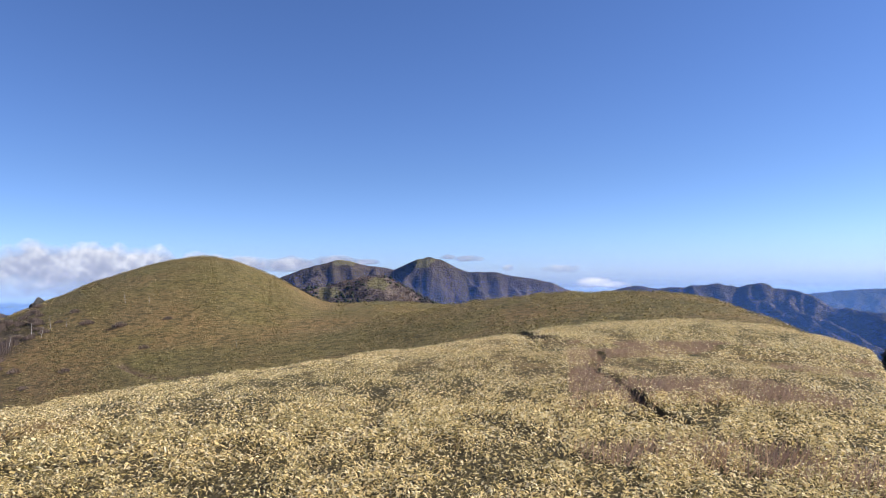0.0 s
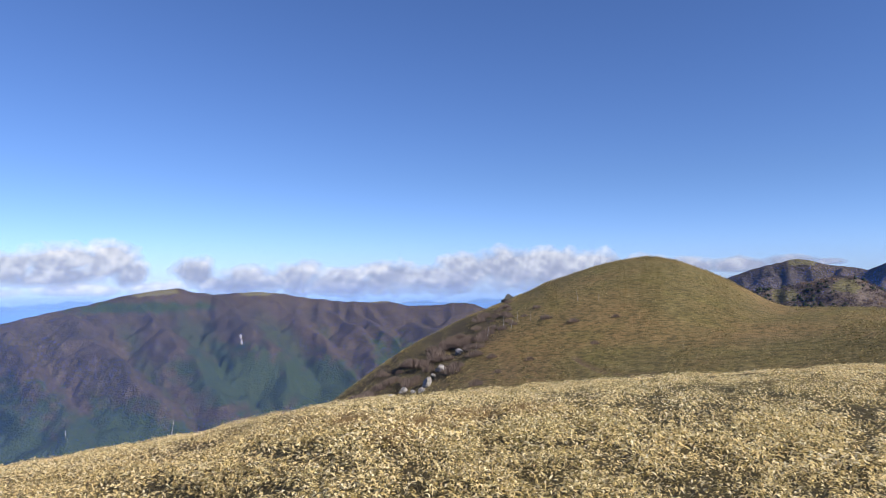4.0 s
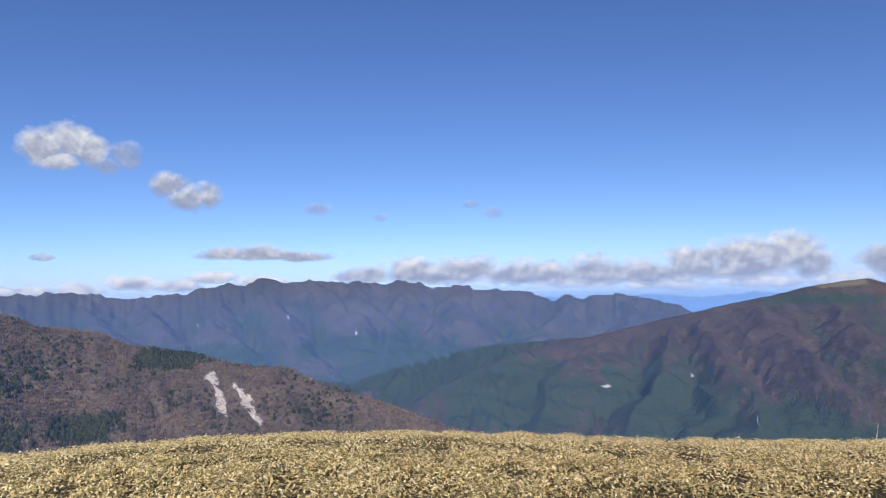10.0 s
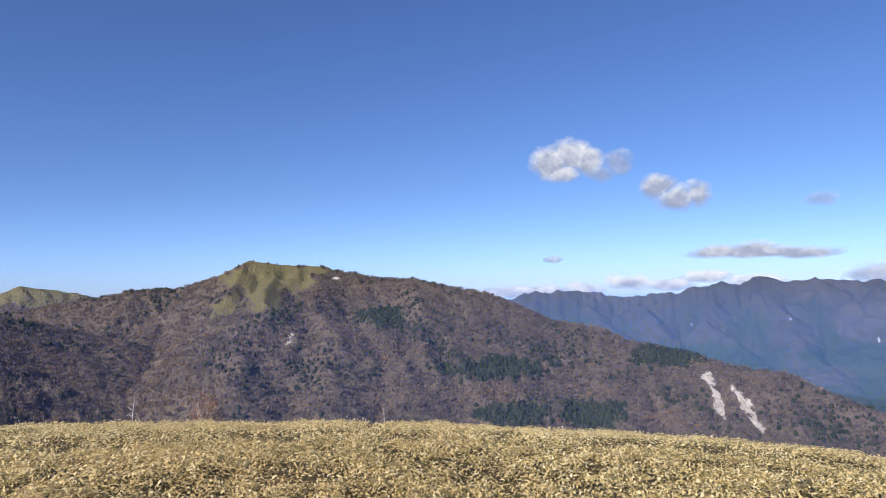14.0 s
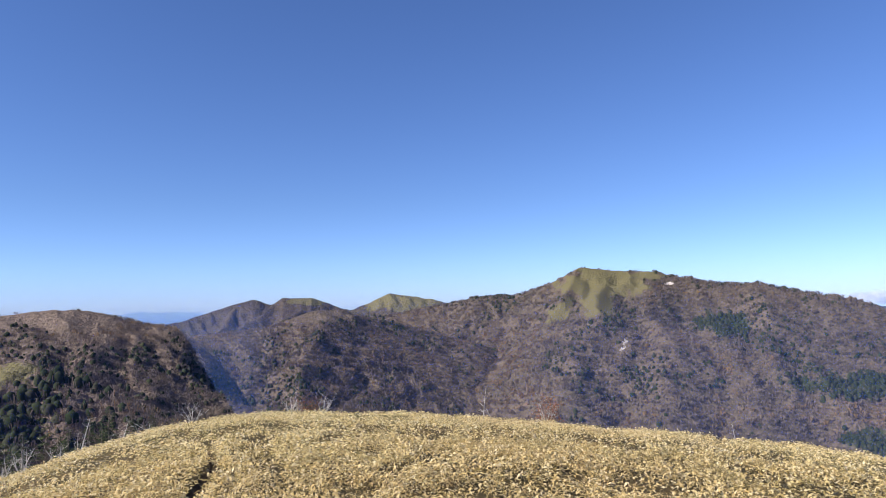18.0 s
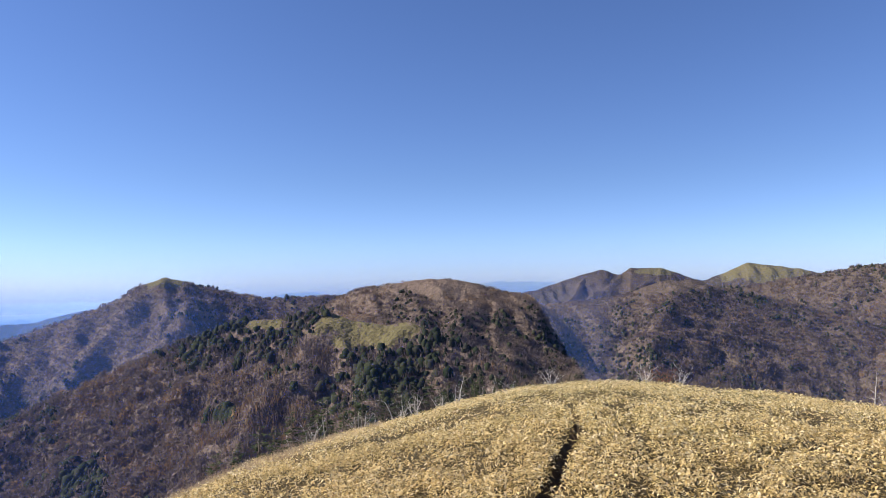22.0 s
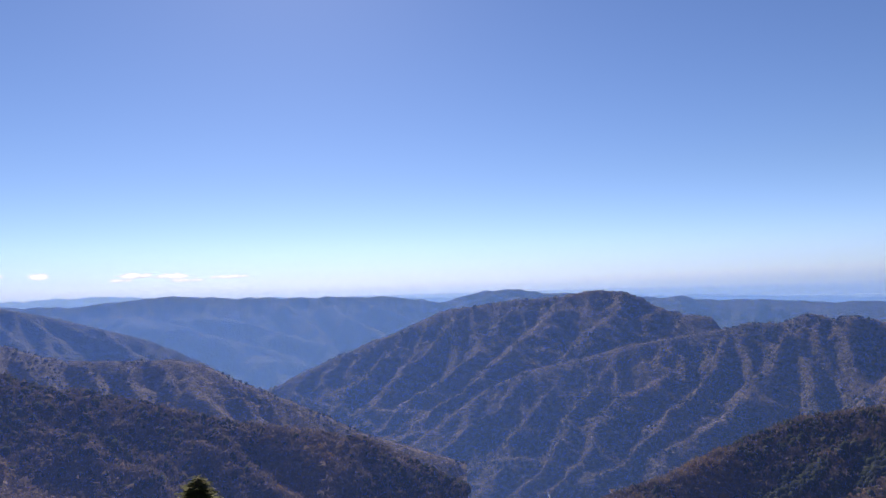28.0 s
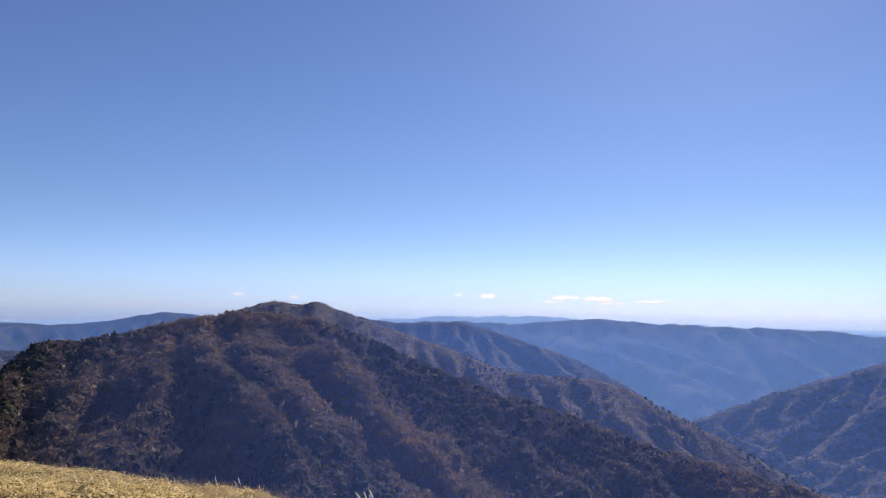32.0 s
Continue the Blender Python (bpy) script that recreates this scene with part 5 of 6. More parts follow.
def woods(name, label, trees, radius, height, count, evergreen=0.12, rust=0.08, round_tops=0.0, thin=1.0):
    v, B, e, grass, scree, firs = SURFACES[name]
    mid = (v[:-1, :-1] + v[1:, 1:]) / 2
    area = np.linalg.norm(np.cross(v[1:, 1:] - v[:-1, :-1], v[1:, :-1] - v[:-1, 1:]), axis=-1) / 2
    # only what the summit can see
    seen = np.maximum.accumulate(e[::-1], axis=0)[::-1]
    vis = (e >= np.roll(seen, -1, axis=0) - 0.5)[:-1, :-1] & (e[:-1, :-1] > brow_angle(B[:-1, :-1]) - 1.2)
    clear = np.maximum(grass, scree)[:-1, :-1]
    w = (area * vis * (1 - smooth(0.1, 0.55, clear)) * (1 + 2 * smooth(0.4, 0.8, firs[:-1, :-1]))).ravel()
    pick = rng.choice(len(w), trees, p=w / w.sum())
    i, j = np.unravel_index(pick, area.shape)
    fu, fv = rng.uniform(0, 1, trees)[:, None], rng.uniform(0, 1, trees)[:, None]
    p = (v[i, j] * (1 - fu) + v[i + 1, j] * fu) * (1 - fv) + (v[i, j + 1] * (1 - fu) + v[i + 1, j + 1] * fu) * fv
    f = firs[i, j]
    clump = fbm(p[:, 0] / (radius * 22), p[:, 1] / (radius * 22), 3, 51) * 2
    q = rng.uniform(0, 1, trees)
    green = (rng.uniform(0, 1, trees) < smooth(0.3, 0.75, f) * 0.97) | (q + clump * 0.5 < evergreen)
    tint = np.where(green, rng.uniform(0, 0.18, trees), np.where(rng.uniform(0, 1, trees) - clump * 0.3 < rust, rng.uniform(0.88, 1, trees), np.clip(0.5 + clump * 0.4 + rng.normal(0, 0.14, trees), 0.24, 0.84)))
    size = np.minimum(rng.lognormal(0, 0.38, trees), 1.7) * (1 - smooth(0.0, 0.5, clear[i, j]) * 0.5)
    rr = radius * size * np.where(green, 0.6, 1.0)
    hh = height * size * np.where(green, 1.5, 1.0)
    g = green
    p[:, 2] -= np.where(g, 0.4, 0.15) * hh
    vv, ff, tt = crowns(p[g], rr[g], hh[g], tint[g], 5)
    wv, wf, wt = brush(p[~g], rr[~g], hh[~g], tint[~g], count, thin)
    vv, ff, tt = np.concatenate([vv, wv]), np.concatenate([ff, wf + len(vv)]), np.concatenate([tt, wt])
    if round_tops:
        d = ~g & (rng.uniform(0, 1, trees) < 0.75 * smooth(198, 214, B[i, j]))
        dv, df, dt = puffs(p[d], rr[d] * round_tops, hh[d] * round_tops, tint[d], 28)
        vv, ff, tt = np.concatenate([vv, dv]), np.concatenate([ff, df + len(vv)]), np.concatenate([tt, dt])
    me = mesh_of("woods", vv, ff, CANOPY, True)
    me.attributes.new("tint", "FLOAT", "POINT").data.foreach_set("value", tt.astype(np.float32))
    tagged(new("woods", me), label, "woods", kind="stuff")


sasa()
woods("near_spur", "leafless grey-brown woods with dark conifers on the spur", 17000, 2.2, 2.6, 7, 0.05, 0.15, 0.9, 0.3)
# the higher evergreen share darkens this hill in place of its backlit shade
woods("near_hill", "brown leafless woods covering the steep hill", 18000, 2.4, 2.7, 4, 0.13, 0.04, 0.92, 0.3)
woods("hill_behind", "dark leafless woods on the hill behind", 12000, 1.9, 1.8, 8, 0.06, 0.02, 0.0, 0.6)
woods("brown_hill", "brown leafless woods on the round hill", 11000, 2.2, 2.3, 12, 0.04, 0.03, 0.0, 0.35)
woods("pointed_peak", "brown leafless woods on the pointed peak", 16000, 2.7, 3.2, 10, 0.04, 0.05, 0.0, 0.6)
woods("rusty_hill", "brown and rust-coloured woods", 12000, 2.8, 3.4, 10, 0.03, 0.08, 0.0, 0.6)
woods("ribbed_spur", "hazy leafless woods on the ribbed spur", 17000, 2.9, 3.2, 8, 0.08, 0.05, 0.0, 0.7)
woods("ribbed_mountain", "hazy leafless woods on the ribbed mountain", 16000, 4.2, 4.4, 7, 0.08, 0.04, 0.0, 0.8)
# conifers at bearing 111.3 belong to the painted cloud shadow
woods("scarred_mountain", "grey-brown leafless woods with conifer stands on the mountain", 30000, 3.3, 4.0, 9, 0.02, 0.04, 0.0, 0.75)
woods("shrubby_knoll", "dark shrubs on the low knoll", 1500, 2.4, 2.2, 12, 0.18, 0.1, 0.0, 0.5)

# ---- single things ----
def thing(name, label, category, spot, group=""):
    ob = new(name)
    ob.location = spot
    return tagged(ob, label, category, group)


def part(name, me, parent, label=""):
    ob = new(name, me)
    ob.parent = parent
    return tagged(ob, label) if label else ob


def tubes(name, lines, mat, sides=5):
    """Tapered round limbs: each line a list of (point, radius)."""
    V, F, n = [], [], 0
    for line in lines:
        pts = [Vector(p) for p, _ in line]
        for i, (p, (_, r)) in enumerate(zip(pts, line)):
            d = (pts[min(i + 1, len(pts) - 1)] - pts[max(i - 1, 0)]).normalized()
            u = d.orthogonal().normalized()
            w = d.cross(u)
            for k in range(sides):
                a = 2 * math.pi * k / sides
                V.append(p + (u * math.cos(a) + w * math.sin(a)) * r)
        for i in range(len(line) - 1):
            for k in range(sides):
                k2 = (k + 1) % sides
                F.append((n + i * sides + k, n + i * sides + k2, n + (i + 1) * sides + k2, n + (i + 1) * sides + k))
        n += len(line) * sides
    return mesh_of(name, np.array([tuple(v) for v in V]), np.array(F), mat, True)


def limb(start, way, length, radius, bend, bits=4, rnd=random):
    line, p, d = [], Vector(start), Vector(way).normalized()
    for i in range(bits + 1):
        line.append((tuple(p), max(radius * (1 - 0.8 * i / bits), 0.004)))
        p = p + d * (length / bits)
        d = (d + Vector((rnd.uniform(-1, 1), rnd.uniform(-1, 1), rnd.uniform(-0.6, 1))) * bend).normalized()
    return line


def on_ground(b, r, sink=0.05):
    x, y = flat(b, r)
    return float(x), float(y), float(ground_z(np.array([x]), np.array([y]))[0]) - sink


def snag(b, r, high, seed, label, lean=0.0, stubs=9, wood=None):
    """A dead standing trunk with broken branch stubs."""
    rnd = random.Random(seed)
    top = thing("dead_tree", label, "dead tree", on_ground(b, r), "dead trees on the brow")
    trunk = limb((0, 0, -0.1), (lean, 0.03, 1), high, max(0.02 * high, 0.025), 0.05, 6, rnd)
    part("trunk", tubes("trunk", [trunk], wood or DEAD_WOOD, 6), top)
    for k in range(stubs):
        p, q = trunk[2 + k % 5]
        a = rnd.uniform(0, 6.28)
        part("branch", tubes("branch", [limb(p, (math.cos(a), math.sin(a), rnd.uniform(-0.1, 0.7)), high * rnd.uniform(0.1, 0.26), q * 0.5, 0.18, 3, rnd)], wood or DEAD_WOOD, 4), top)
    return top


def bare_tree(b, r, high, wide, seed, label, stems=4, wood=None, leaf=None, name="bare_tree", group="bare trees on the brow", sink=0.05, boughs=6):
    """A low spreading tree without leaves: stems, boughs and many twigs."""
    rnd = random.Random(seed)
    top = thing(name, label, "tree" if name == "bare_tree" else "shrub", on_ground(b, r, sink), group)
    twigs, tips = [], []
    for s in range(stems):
        a = 6.28 * s / stems + rnd.uniform(-0.5, 0.5)
        stem = limb((0, 0, -0.1), (math.cos(a) * wide, math.sin(a) * wide, 1.0), high * rnd.uniform(0.6, 0.85), 0.028 * high, 0.16, 5, rnd)
        part("stem", tubes("stem", [stem], wood or BARK, 5), top)
        for k in range(boughs):
            p, q = stem[1 + k % 5]
            c = rnd.uniform(0, 6.28)
            bough = limb(p, (math.cos(c), math.sin(c), rnd.uniform(0.0, 0.9)), high * rnd.uniform(0.25, 0.45), q * 0.6, 0.22, 4, rnd)
            twigs.append(bough)
            for j in range(4 if boughs > 4 else 3):
                e = rnd.uniform(0, 6.28)
                twig = limb(bough[1 + j][0], (math.cos(e), math.sin(e), rnd.uniform(-0.1, 1)), high * rnd.uniform(0.10, 0.2), max(bough[1 + j][1] * 0.5, 0.004), 0.2, 2, rnd)
                twigs.append(twig)
                tips.append(twig[-1][0])
    tagged(part("twig_crown", tubes("twig_crown", twigs, wood or TWIGS, 3), top), kind="stuff")
    if leaf:
        t = np.array(tips)
        t = np.repeat(t, 4, axis=0) + np.random.default_rng(seed).normal(0, 0.05 * high, (len(t) * 4, 3))
        v, f = blades(t, 0.07 * high, 0.02 * high, 0.6, 0.3)
        tagged(part("foliage", mesh_of("foliage", v, f, leaf), top), kind="stuff")
    return top


def fir(high, seed, needles, name="fir_tree", label="", group="", tiers=11, ragged=0.25, width=0.24, dense=8):
    """A conifer: trunk, and tiers of drooping boughs of needle sprays."""
    rnd = random.Random(seed)
    top = thing(name, label, "fir tree", (0, 0, 0), group)
    part("trunk", tubes("trunk", [limb((0, 0, -0.3), (0.02, 0.01, 1), high * 0.98 + 0.3, 0.022 * high, 0.015, 6, rnd)], BARK, 6), top)
    V, F, boughs = [], [], []
    for t in range(tiers):
        h = high * (0.22 + 0.76 * t / (tiers - 1))
        reach = high * width * (1.03 - t / tiers) ** 0.8 + 0.04 * high
        for k in range(dense if t < tiers - 2 else dense // 2 + 1):
            if rnd.random() < ragged:
                continue
            a = rnd.uniform(0, 6.28)
            L = reach * rnd.uniform(0.65, 1.1)
            d, q = Vector((math.cos(a), math.sin(a), 0)), Vector((-math.sin(a), math.cos(a), 0))
            root = Vector((0, 0, h + rnd.uniform(-0.03, 0.03) * high))
            tip = root + d * L + Vector((0, 0, rnd.uniform(-0.22, 0.16) * L))
            boughs.append([(tuple(root), 0.004 * high), (tuple((root + tip) / 2), 0.003 * high), (tuple(tip), 0.001 * high)])
            for j in range(7):
                f = 0.2 + 0.8 * j / 6
                p = root.lerp(tip, f)
                w = L * 0.30 * (1.15 - f * 0.75)
                for side in (-1, 1):
                    n = len(V)
                    V += [p, p + q * side * w + d * w * 0.5 + Vector((0, 0, rnd.uniform(-0.35, 0.15) * w)), p + d * w * 0.9 + q * side * w * 0.2 + Vector((0, 0, rnd.uniform(-0.1, 0.35) * w))]
                    F.append((n, n + 1, n + 2))
    tagged(part("branchwork", tubes("branchwork", boughs, BARK, 3), top), kind="stuff")
    tagged(part("crown", mesh_of("crown", np.array([tuple(v) for v in V]), np.array(F), needles), top), kind="stuff")
    return top


def boulder(b, r, wide, high, seed, label, sink=0.25, rock=None):
    """An angular block: a ball cut flat by many planes, then roughened."""
    rnd = random.Random(seed)
    bm = bmesh.new()
    bmesh.ops.create_icosphere(bm, subdivisions=4, radius=0.5)
    cuts = [(Vector((rnd.uniform(-1, 1), rnd.uniform(-1, 1), rnd.uniform(-0.4, 1))).normalized(), rnd.uniform(0.22, 0.40)) for _ in range(14)]
    off = Vector((seed * 3.7, seed * 1.3, 0))
    for v in bm.verts:
        p = v.co.copy()
        for n, d in cuts:
            over = p.dot(n) - d
            if over > 0:
                p -= n * over * 0.99
        p *= 1 + 0.05 * noise.noise(p * 4 + off) + 0.10 * abs(noise.noise(p * 8 + off))
        v.co = Vector((p.x * wide * 1.25, p.y * wide, (p.z + 0.4) * high * 1.2))
    me = bpy.data.meshes.new("boulder")
    bm.to_mesh(me)
    bm.free()
    me.materials.append(rock or ROCK)
    ob = new("boulder", me)
    x, y, z = on_ground(b, r, sink * high)
    ob.matrix_world = pose(x, y, z, 0, 0, seed * 71)
    return tagged(ob, label, "boulder", "boulders on the knoll")


# the brow of the dome: dead trees and bare shrubs
snag(153.1, 37.5, 1.75, 1, "bleached dead trunk with broken branches on the brow", stubs=12)
snag(152.3, 37.2, 0.95, 2, "small leaning bleached snag on the brow", 0.5, 8)
bare_tree(148.0, 38.0, 1.7, 0.55, 3, "pale leafless shrub with rust-coloured tips", 6, DEAD_WOOD, RUST_LEAF)
snag(133.8, 31.0, 0.9, 4, "small bleached snag on the brow", 0.2, 9)
snag(160.1, 39.5, 0.8, 5, "thin forked bleached snag", 0.35, 5)
bare_tree(174.9, 41.0, 2.4, 0.9, 6, "spreading leafless tree with grey boughs", 6)
bare_tree(168.7, 40.5, 1.5, 0.35, 7, "pale leafless shrub on the brow", 4, DEAD_WOOD)
bare_tree(167.3, 41.0, 1.25, 0.7, 8, "low dark red shrub on the brow", 6, BARK, RUST_LEAF)
bare_tree(166.1, 41.0, 1.6, 0.45, 9, "pale leafless shrub on the brow", 4, DEAD_WOOD)
bare_tree(176.1, 40.0, 1.7, 0.4, 10, "slender leafless shrub on the brow", 4, DEAD_WOOD)
bare_tree(177.3, 40.0, 1.5, 0.5, 11, "slender leafless shrub on the brow", 4)
snag(178.6, 41.0, 1.5, 12, "fallen-looking leaning bleached trunk", 1.6, 6)
snag(57.6, 43.0, 1.4, 13, "lone leaning bleached trunk on the slope", 0.35, 6)
# tops of the firs below the brow, in degrees under the eye
FIR_TOPS = [(176, -7.6), (182, -7.2), (186, -7.7), (189, -8.3), (192, -9.0), (196, -9.6), (200, -11.2), (206, -14)]


def reach_up(b, r, low=0.0):
    top = np.interp(b, [q[0] for q in FIR_TOPS], [q[1] for q in FIR_TOPS]) - low
    return EYE + r * math.tan(radians(top)) - on_ground(b, r)[2]


tilt = random.Random(3)
for k, (b, r, low) in enumerate(((179.6, 43, 0.6), (181.0, 44, 0.2), (182.6, 43, 0.9), (184.4, 45, 0.4), (186.6, 42, 1.1), (188.6, 42, 0.7), (190.4, 40, 1.3), (192.6, 41, 1.0), (194.8, 38, 1.2), (185.4, 41, 1.2), (180.2, 42, 1.0), (196.8, 36, 1.6), (183.4, 46, 0.0), (187.6, 46, 0.5))):
    snag(b + tilt.uniform(-0.8, 0.8), r, reach_up(b, r, low + tilt.uniform(0, 0.9)), 20 + k, "bleached standing dead trunk among young firs", tilt.uniform(-0.3, 0.3), 15)
for k in range(16):
    b, r = 178.5 + k * 1.25 + tilt.uniform(-0.4, 0.4), tilt.uniform(37, 43)
    bare_tree(b, r, max(1.0, reach_up(b, r, tilt.uniform(0.7, 1.6))), 0.45, 300 + k, "grey leafless tree below the brow", 3, DEAD_WOOD if k % 3 else TWIGS, boughs=6)
for k, (b, r, low) in enumerate(((179.0, 47, 0.3), (180.5, 50, 0.6), (181.9, 48, 0.1), (183.2, 52, 0.3), (184.6, 47, 0.6), (186.0, 52, 0.0), (187.4, 48, 0.5), (188.8, 53, 0.2), (190.2, 47, 0.6), (191.6, 54, 0.0), (193.2, 47, 0.7), (194.6, 54, 0.1), (196.0, 47, 0.8), (197.4, 54, 0.2), (198.6, 48, 0.7), (199.8, 56, 0.0), (195.2, 60, 0.0), (192.2, 60, 0.3), (201.5, 50, 0.5), (203.2, 55, 0.3), (177.6, 46, 0.6), (182.4, 45, 1.0), (185.2, 44, 1.2), (188.0, 44, 1.4))):
    h = reach_up(b, r, low)
    if k < 4:
        proto = fir(h, 40 + k, NEEDLES, label="ragged dark green fir below the brow", group="firs below the brow", ragged=0.3, tiers=14)
        proto.location = on_ground(b, r)
        FIRS = (FIRS if k else []) + [(proto, h)]
    else:
        p0, h0 = FIRS[k % 4]
        x, y, z = on_ground(b, r)
        copy_thing(p0, pose(x, y, z, 0, 0, 47 * k) @ Matrix.Diagonal((h / h0, h / h0, h / h0, 1)))

# a young fir and silver grass at the edge of the steep side
x, y, z = on_ground(278.8, 10.0)
young = fir(EYE + 10.0 * math.tan(radians(-13.9)) - z, 60, YOUNG_NEEDLES, "young_fir", "bushy young fir with yellow-green needles", "", 26, 0.0, 0.5, 22)
young.location = (x, y, z)


def silver_grass(seed, high, bow):
    rnd = random.Random(seed)
    top = thing("silver_grass", "dry silver grass stalk with a pale plume", "grass", (0, 0, 0), "silver grass on the brow")
    stem, p, d = [], Vector((0, 0, -0.1)), Vector((0.12, rnd.uniform(-0.1, 0.1), 1)).normalized()
    for i in range(9):
        stem.append((tuple(p), 0.0036 - 0.0003 * i))
        p, d = p + d * (high / 8), (d + Vector((bow, rnd.uniform(-0.04, 0.04), -bow * 0.35 * i / 8))).normalized()
    part("stem", tubes("stem", [stem], STRAW, 3), top)
    p, d = Vector(stem[-1][0]), (Vector(stem[-1][0]) - Vector(stem[-2][0])).normalized()
    n = 15
    g = np.random.default_rng(seed)
    root = np.array(p)[None] - np.array(d)[None] * g.uniform(0, 0.14, n)[:, None]
    tip = root + np.array(d)[None] * g.uniform(0.06, 0.12, n)[:, None] + g.normal(0, 0.008, (n, 3)) + np.array((0.02, 0, -0.01))
    side = g.normal(0, 0.0036, (n, 3))
    v = np.stack([root, (root + tip) / 2 + side, tip, (root + tip) / 2 - side], 1).reshape(-1, 3)
    tagged(part("plume", mesh_of("plume", v, np.arange(n * 4).reshape(-1, 4), PLUME), top), kind="stuff")
    return top


PAMPAS = []
rnd = random.Random(11)
spots = [(rnd.uniform(296, 325), 1.0) for _ in range(46)] + [(rnd.uniform(246, 300), 1.0) for _ in range(44)] + [(rnd.uniform(206, 246), 0.9) for _ in range(34)]
for k, (b, s) in enumerate(spots):
    brow = float(np.interp(b, [q[0] for q in BROW], [q[1] for q in BROW]))
    r = brow * rnd.uniform(0.85, 1.05) + 0.5
    x, y, z = on_ground(b, r)
    h = s * rnd.uniform(0.35, 0.7) * (1.5 if b < 246 else 1.1 if b < 300 else 0.75)
    if k < 6:
        q = silver_grass(80 + k, 0.6, (0.02, 0.22, 0.06, 0.30, 0.10, 0.16)[k])
        q.matrix_world = pose(x, y, z, 0, 0, b + 180 + rnd.uniform(-60, 60)) @ Matrix.Scale(h / 0.6, 4)
        PAMPAS.append(q)
    else:
        q = PAMPAS[k % 3 * 2 + (1 if b < 246 else 0)]
        c = copy_thing(q, pose(x, y, z, 0, 0, b + 180 + rnd.uniform(-60, 60)))
        c.scale = (h / 0.6,) * 3

# the knoll: boulders, dead trees and leafless shrubs on its steep side
def slope_spot(b, e):
    """How far off the ground beyond the hollow lies on that line of sight."""
    rr = np.linspace(70, 260, 500)
    x, y = flat(b, rr)
    hit = np.nonzero(ground_z(x, y, False) > EYE + rr * math.tan(radians(e)))[0]
    return float(rr[hit[0]]) if len(hit) else 150.0


STONES = ((36.3, -7.5, 1.9, 1.5), (37.4, -8.7, 2.1, 2.0), (39.4, -9.2, 1.4, 1.1), (40.6, -9.9, 2.0, 1.6), (34.7, -6.1, 1.7, 1.1), (37.9, -9.2, 1.4, 1.0), (36.9, -8.0, 1.3, 0.9), (38.6, -9.3, 1.0, 0.8))
for k, (b, e, w, h) in enumerate(STONES):
    boulder(b, slope_spot(b, e), w, h, k + 1, "pale grey limestone boulder on the knoll side")
boulder(30.6, 168, 2.4, 2.8, 11, "dark jutting rock on the skyline of the knoll", rock=DARK_ROCK)
boulder(31.0, 170, 1.4, 1.7, 12, "small jutting rock on the skyline of the knoll", rock=DARK_ROCK)


def bush(seed, wide, high, label):
    """A leafless shrub seen from afar: a few stems in a dense haze of twigs."""
    rnd = random.Random(seed)
    top = thing("shrub", label, "shrub", (0, 0, 0), "shrubs on the knoll")
    for k in range(4):
        a = rnd.uniform(0, 6.28)
        part("stem", tubes("stem", [limb((0, 0, -0.1), (math.cos(a) * 0.6, math.sin(a) * 0.6, 1), high * 0.85, 0.03, 0.15, 4, rnd)], BARK, 4), top)
    g = np.random.default_rng(seed)
    n = 260
    a, q = g.uniform(0, 6.28, n), np.sqrt(g.uniform(0, 1, n))
    out = np.stack([np.cos(a), np.sin(a), np.zeros(n)], -1)
    foot = out * (q * wide * 0.42)[:, None]
    tip = out * (q * wide * 0.52)[:, None] + g.normal(0, 0.16, (n, 3))
    tip[:, 2] = high * (1.05 - 0.6 * q ** 2) * g.uniform(0.55, 1.1, n)
    c = g.uniform(0, 6.28, n)
    side = np.stack([np.cos(c), np.sin(c), np.zeros(n)], -1) * g.uniform(0.02, 0.05, n)[:, None]
    v = np.stack([foot, tip + side, tip - side], 1).reshape(-1, 3)
    tagged(part("twig_crown", mesh_of("twig_crown", v, np.arange(len(v)).reshape(-1, 3), TWIGS), top), kind="stuff")
    return top


SHRUBS = [bush(100 + k, 3.0, 1.25, "leafless grey-brown shrub on the knoll side") for k in range(5)]
more = random.Random(5)
sights = [(42.3, -9.7), (41.1, -8.0), (39.0, -7.2), (36.9, -6.0), (33.8, -5.1), (32.0, -6.5), (33.3, -8.7), (31.1, -4.2), (30.2, -3.8), (29.3, -3.1), (28.3, -2.4), (25.3, -3.6), (23.6, -5.3), (28.9, -6.7), (31.5, -7.7), (21.9, -3.1), (27.5, -3.3), (35.6, -6.7)]
for _ in range(120):
    b = more.uniform(30.5, 43.5)
    edge = -1.9 - (b - 31) * 0.62
    e = edge - more.uniform(0.1, 1.0) * (3.2 if b > 33 else 2.2)
    if all(abs(b - q[0]) > 0.75 or not -1.1 < e - q[1] < 0.35 for q in STONES):
        sights.append((b, e))
for k, (b, e) in enumerate(sights):
    r = slope_spot(b, max(e, -10.2))
    x, y, z = on_ground(b, r)
    big = more.uniform(0.6, 1.25) * (0.6 if b < 32 else 1.0)
    if k < 5:
        SHRUBS[k].matrix_world = pose(x, y, z, 0, 0, 53 * k)
    else:
        copy_thing(SHRUBS[k % 5], pose(x, y, z, 0, 0, 53 * k)).scale = (big, big, big)
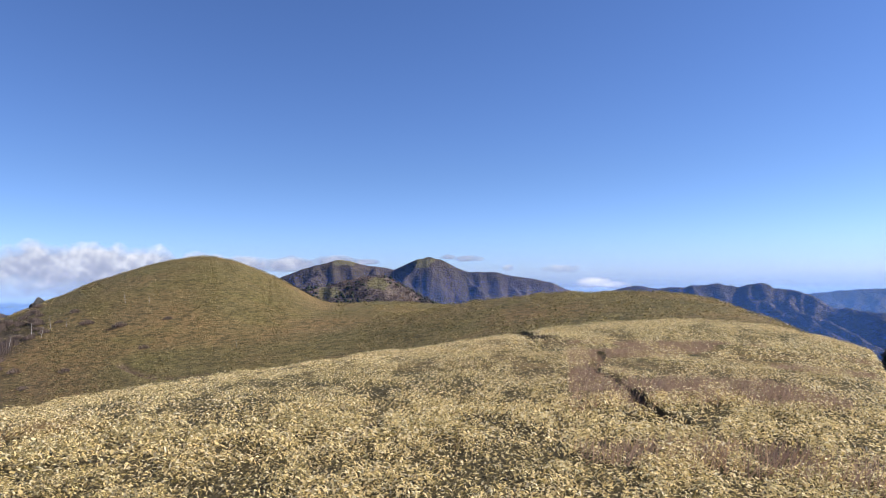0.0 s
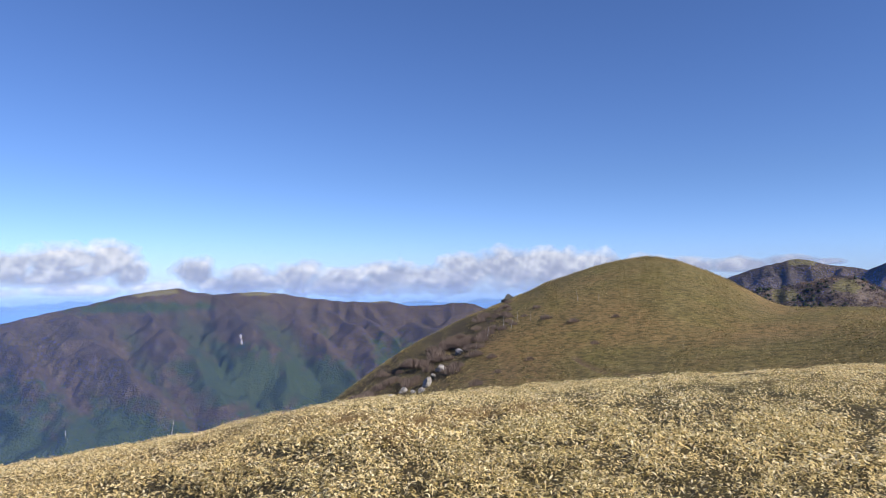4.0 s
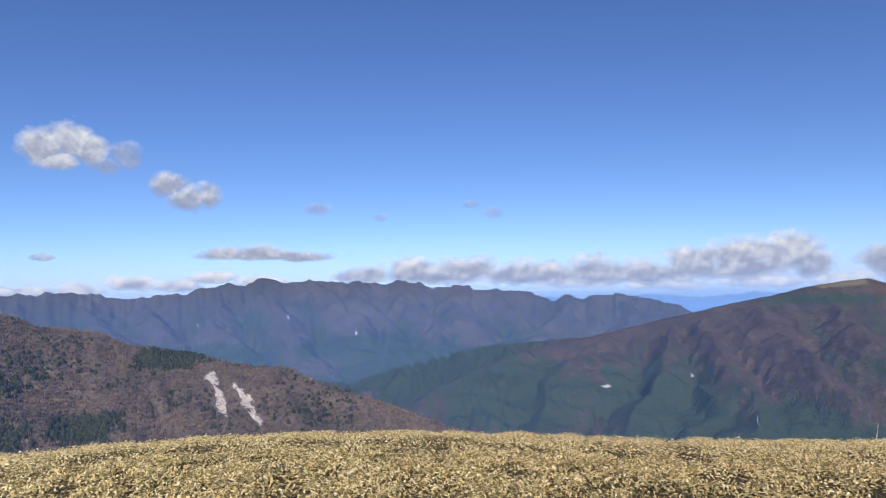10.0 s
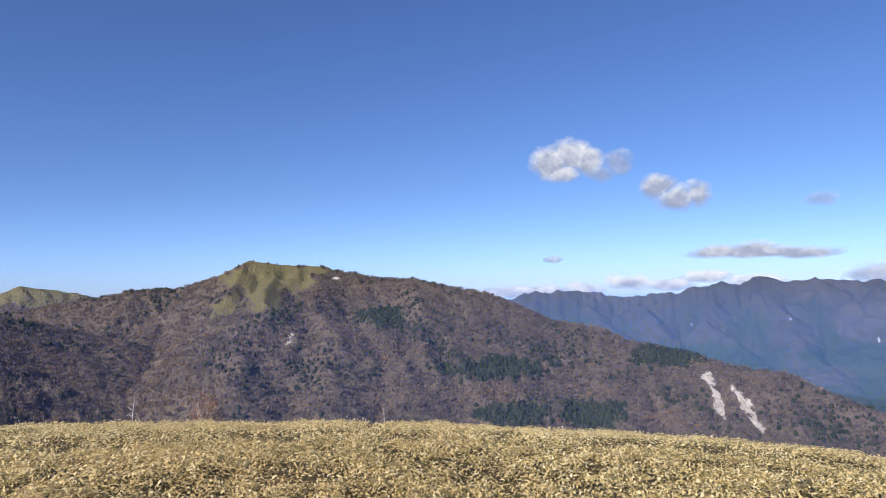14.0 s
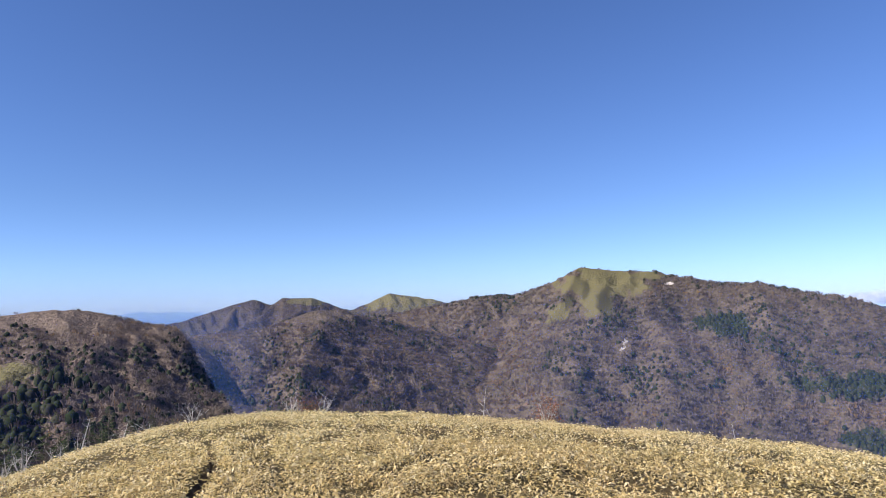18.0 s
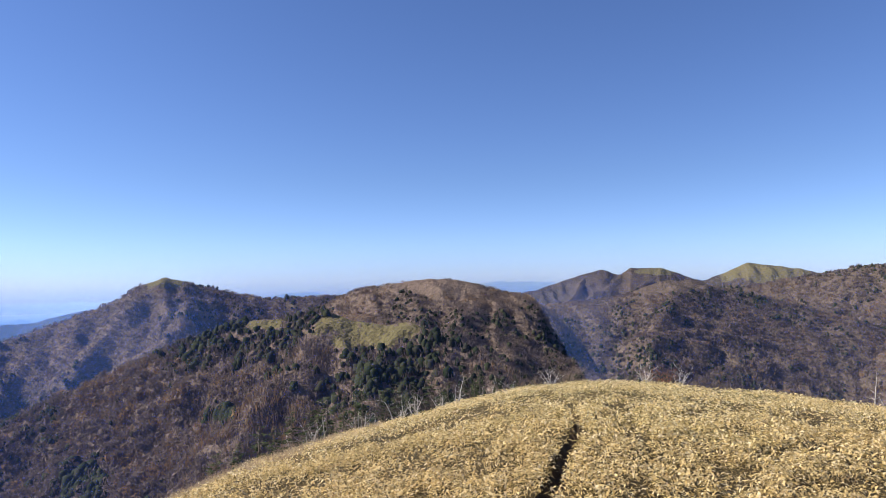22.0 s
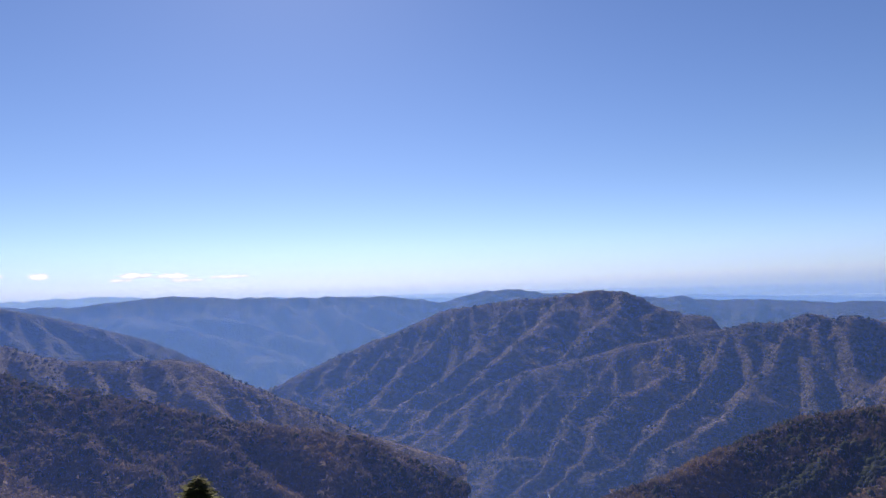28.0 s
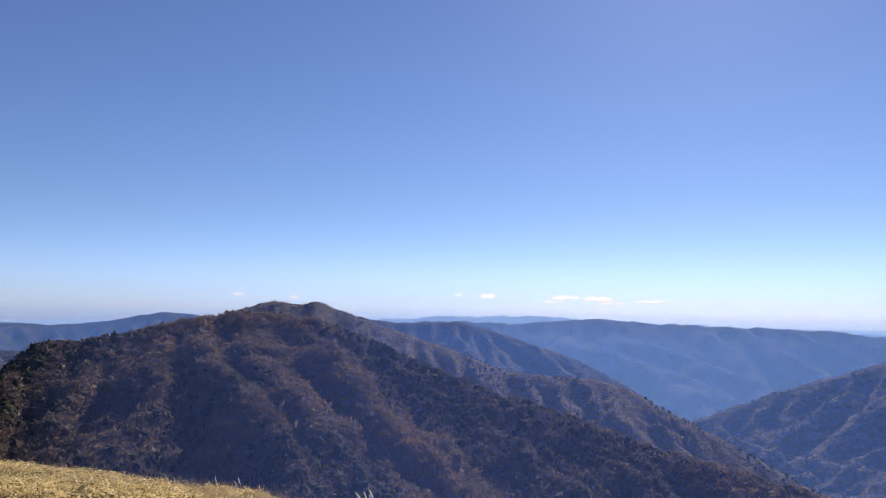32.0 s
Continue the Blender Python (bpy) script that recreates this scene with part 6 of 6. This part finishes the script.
for k, (b, r, h) in enumerate(((24.9, 130, 2.2), (31.0, 124, 2.4), (30.4, 122, 2.0), (29.8, 126, 2.2), (28.8, 124, 1.8), (32.4, 121, 2.4), (23.2, 128, 1.6), (16.8, 100, 1.2), (33.4, 112, 2.0))):
    snag(b, r, h, 130 + k, "bleached dead trunk on the knoll side", 0.15 * (k % 3 - 1), 8)


# dry grasses: a pale fringe along the brow, brown strips on the dome, twiggy tufts in the bamboo
def grasses(name, label, b, r, length, width, lean, mat, seed):
    """Thin upright blades, each a long triangle bent to one side."""
    g = np.random.default_rng(seed)
    n = len(b)
    x, y = flat(b, r)
    p = np.stack([x, y, ground_z(x, y) - 0.02], -1)
    L = (length * g.uniform(0.5, 1.2, n))[:, None]
    a = g.uniform(0, 6.28, n)
    side = np.stack([np.cos(a), np.sin(a), np.zeros(n)], -1) * width
    tip = np.stack([g.normal(lean, 0.3, n), g.normal(lean * 0.5, 0.3, n), np.ones(n)], -1) * L
    v = np.stack([p - side, p + side, p + tip], 1).reshape(-1, 3)
    tagged(new(name, mesh_of(name, v, np.arange(n * 3).reshape(-1, 3), mat)), label, "grass", kind="stuff")


g = np.random.default_rng(23)
b = np.concatenate([g.uniform(190, 250, 20000), g.uniform(292, 326, 4500)])
brow = np.interp(b, [q[0] for q in BROW], [q[1] for q in BROW])
grasses("dry_grass", "pale pinkish dry grass along the brow", b, brow * g.uniform(0.7, 1.06, len(b)), 0.29, 0.005, 0.15, PALE_GRASS, 24)
strips = [(40.1, 10.3), (38.1, 11.6), (34.6, 13.5), (29.6, 14.3), (37, 11.9), (44, 12.5), (47, 14)]
pick = g.integers(0, len(strips), 5200)
b = np.array([strips[k][0] for k in pick]) + g.normal(0, 1.5, len(pick))
r = np.array([strips[k][1] for k in pick]) + g.normal(0, 0.42, len(pick))
grasses("brown_reed", "flattened strips of brown dry reed on the dome", b, r, 0.20, 0.005, 0.5, REED, 25)
n = 70
b0, r0 = g.uniform(0, 360, n), g.uniform(5.5, 24, n)
b, r = np.repeat(b0, 26), np.repeat(r0, 26) + g.normal(0, 0.10, n * 26)
b = b + np.degrees(g.normal(0, 0.10, n * 26) / r)
keep = (r < np.interp(b % 360, [q[0] for q in BROW], [q[1] for q in BROW], period=360)) | (b < 40) | (b > 330)
grasses("dry_tuft", "thin brown twiggy tufts among the bamboo leaves", b[keep], r[keep], 0.20, 0.0035, 0.0, REED, 26)
b, r = g.uniform(327, 350, 42000), np.sqrt(g.uniform(8 ** 2, 38 ** 2, 42000))
x, y = flat(b, r)
keep = fbm(x / 3.5, y / 3.5, 3, 71) > 0.02
grasses("dry_grass", "reddish-brown dry grass on the sunny side of the ridge", b[keep], r[keep], 0.23, 0.011, 0.4, RUSTY_GRASS, 27)
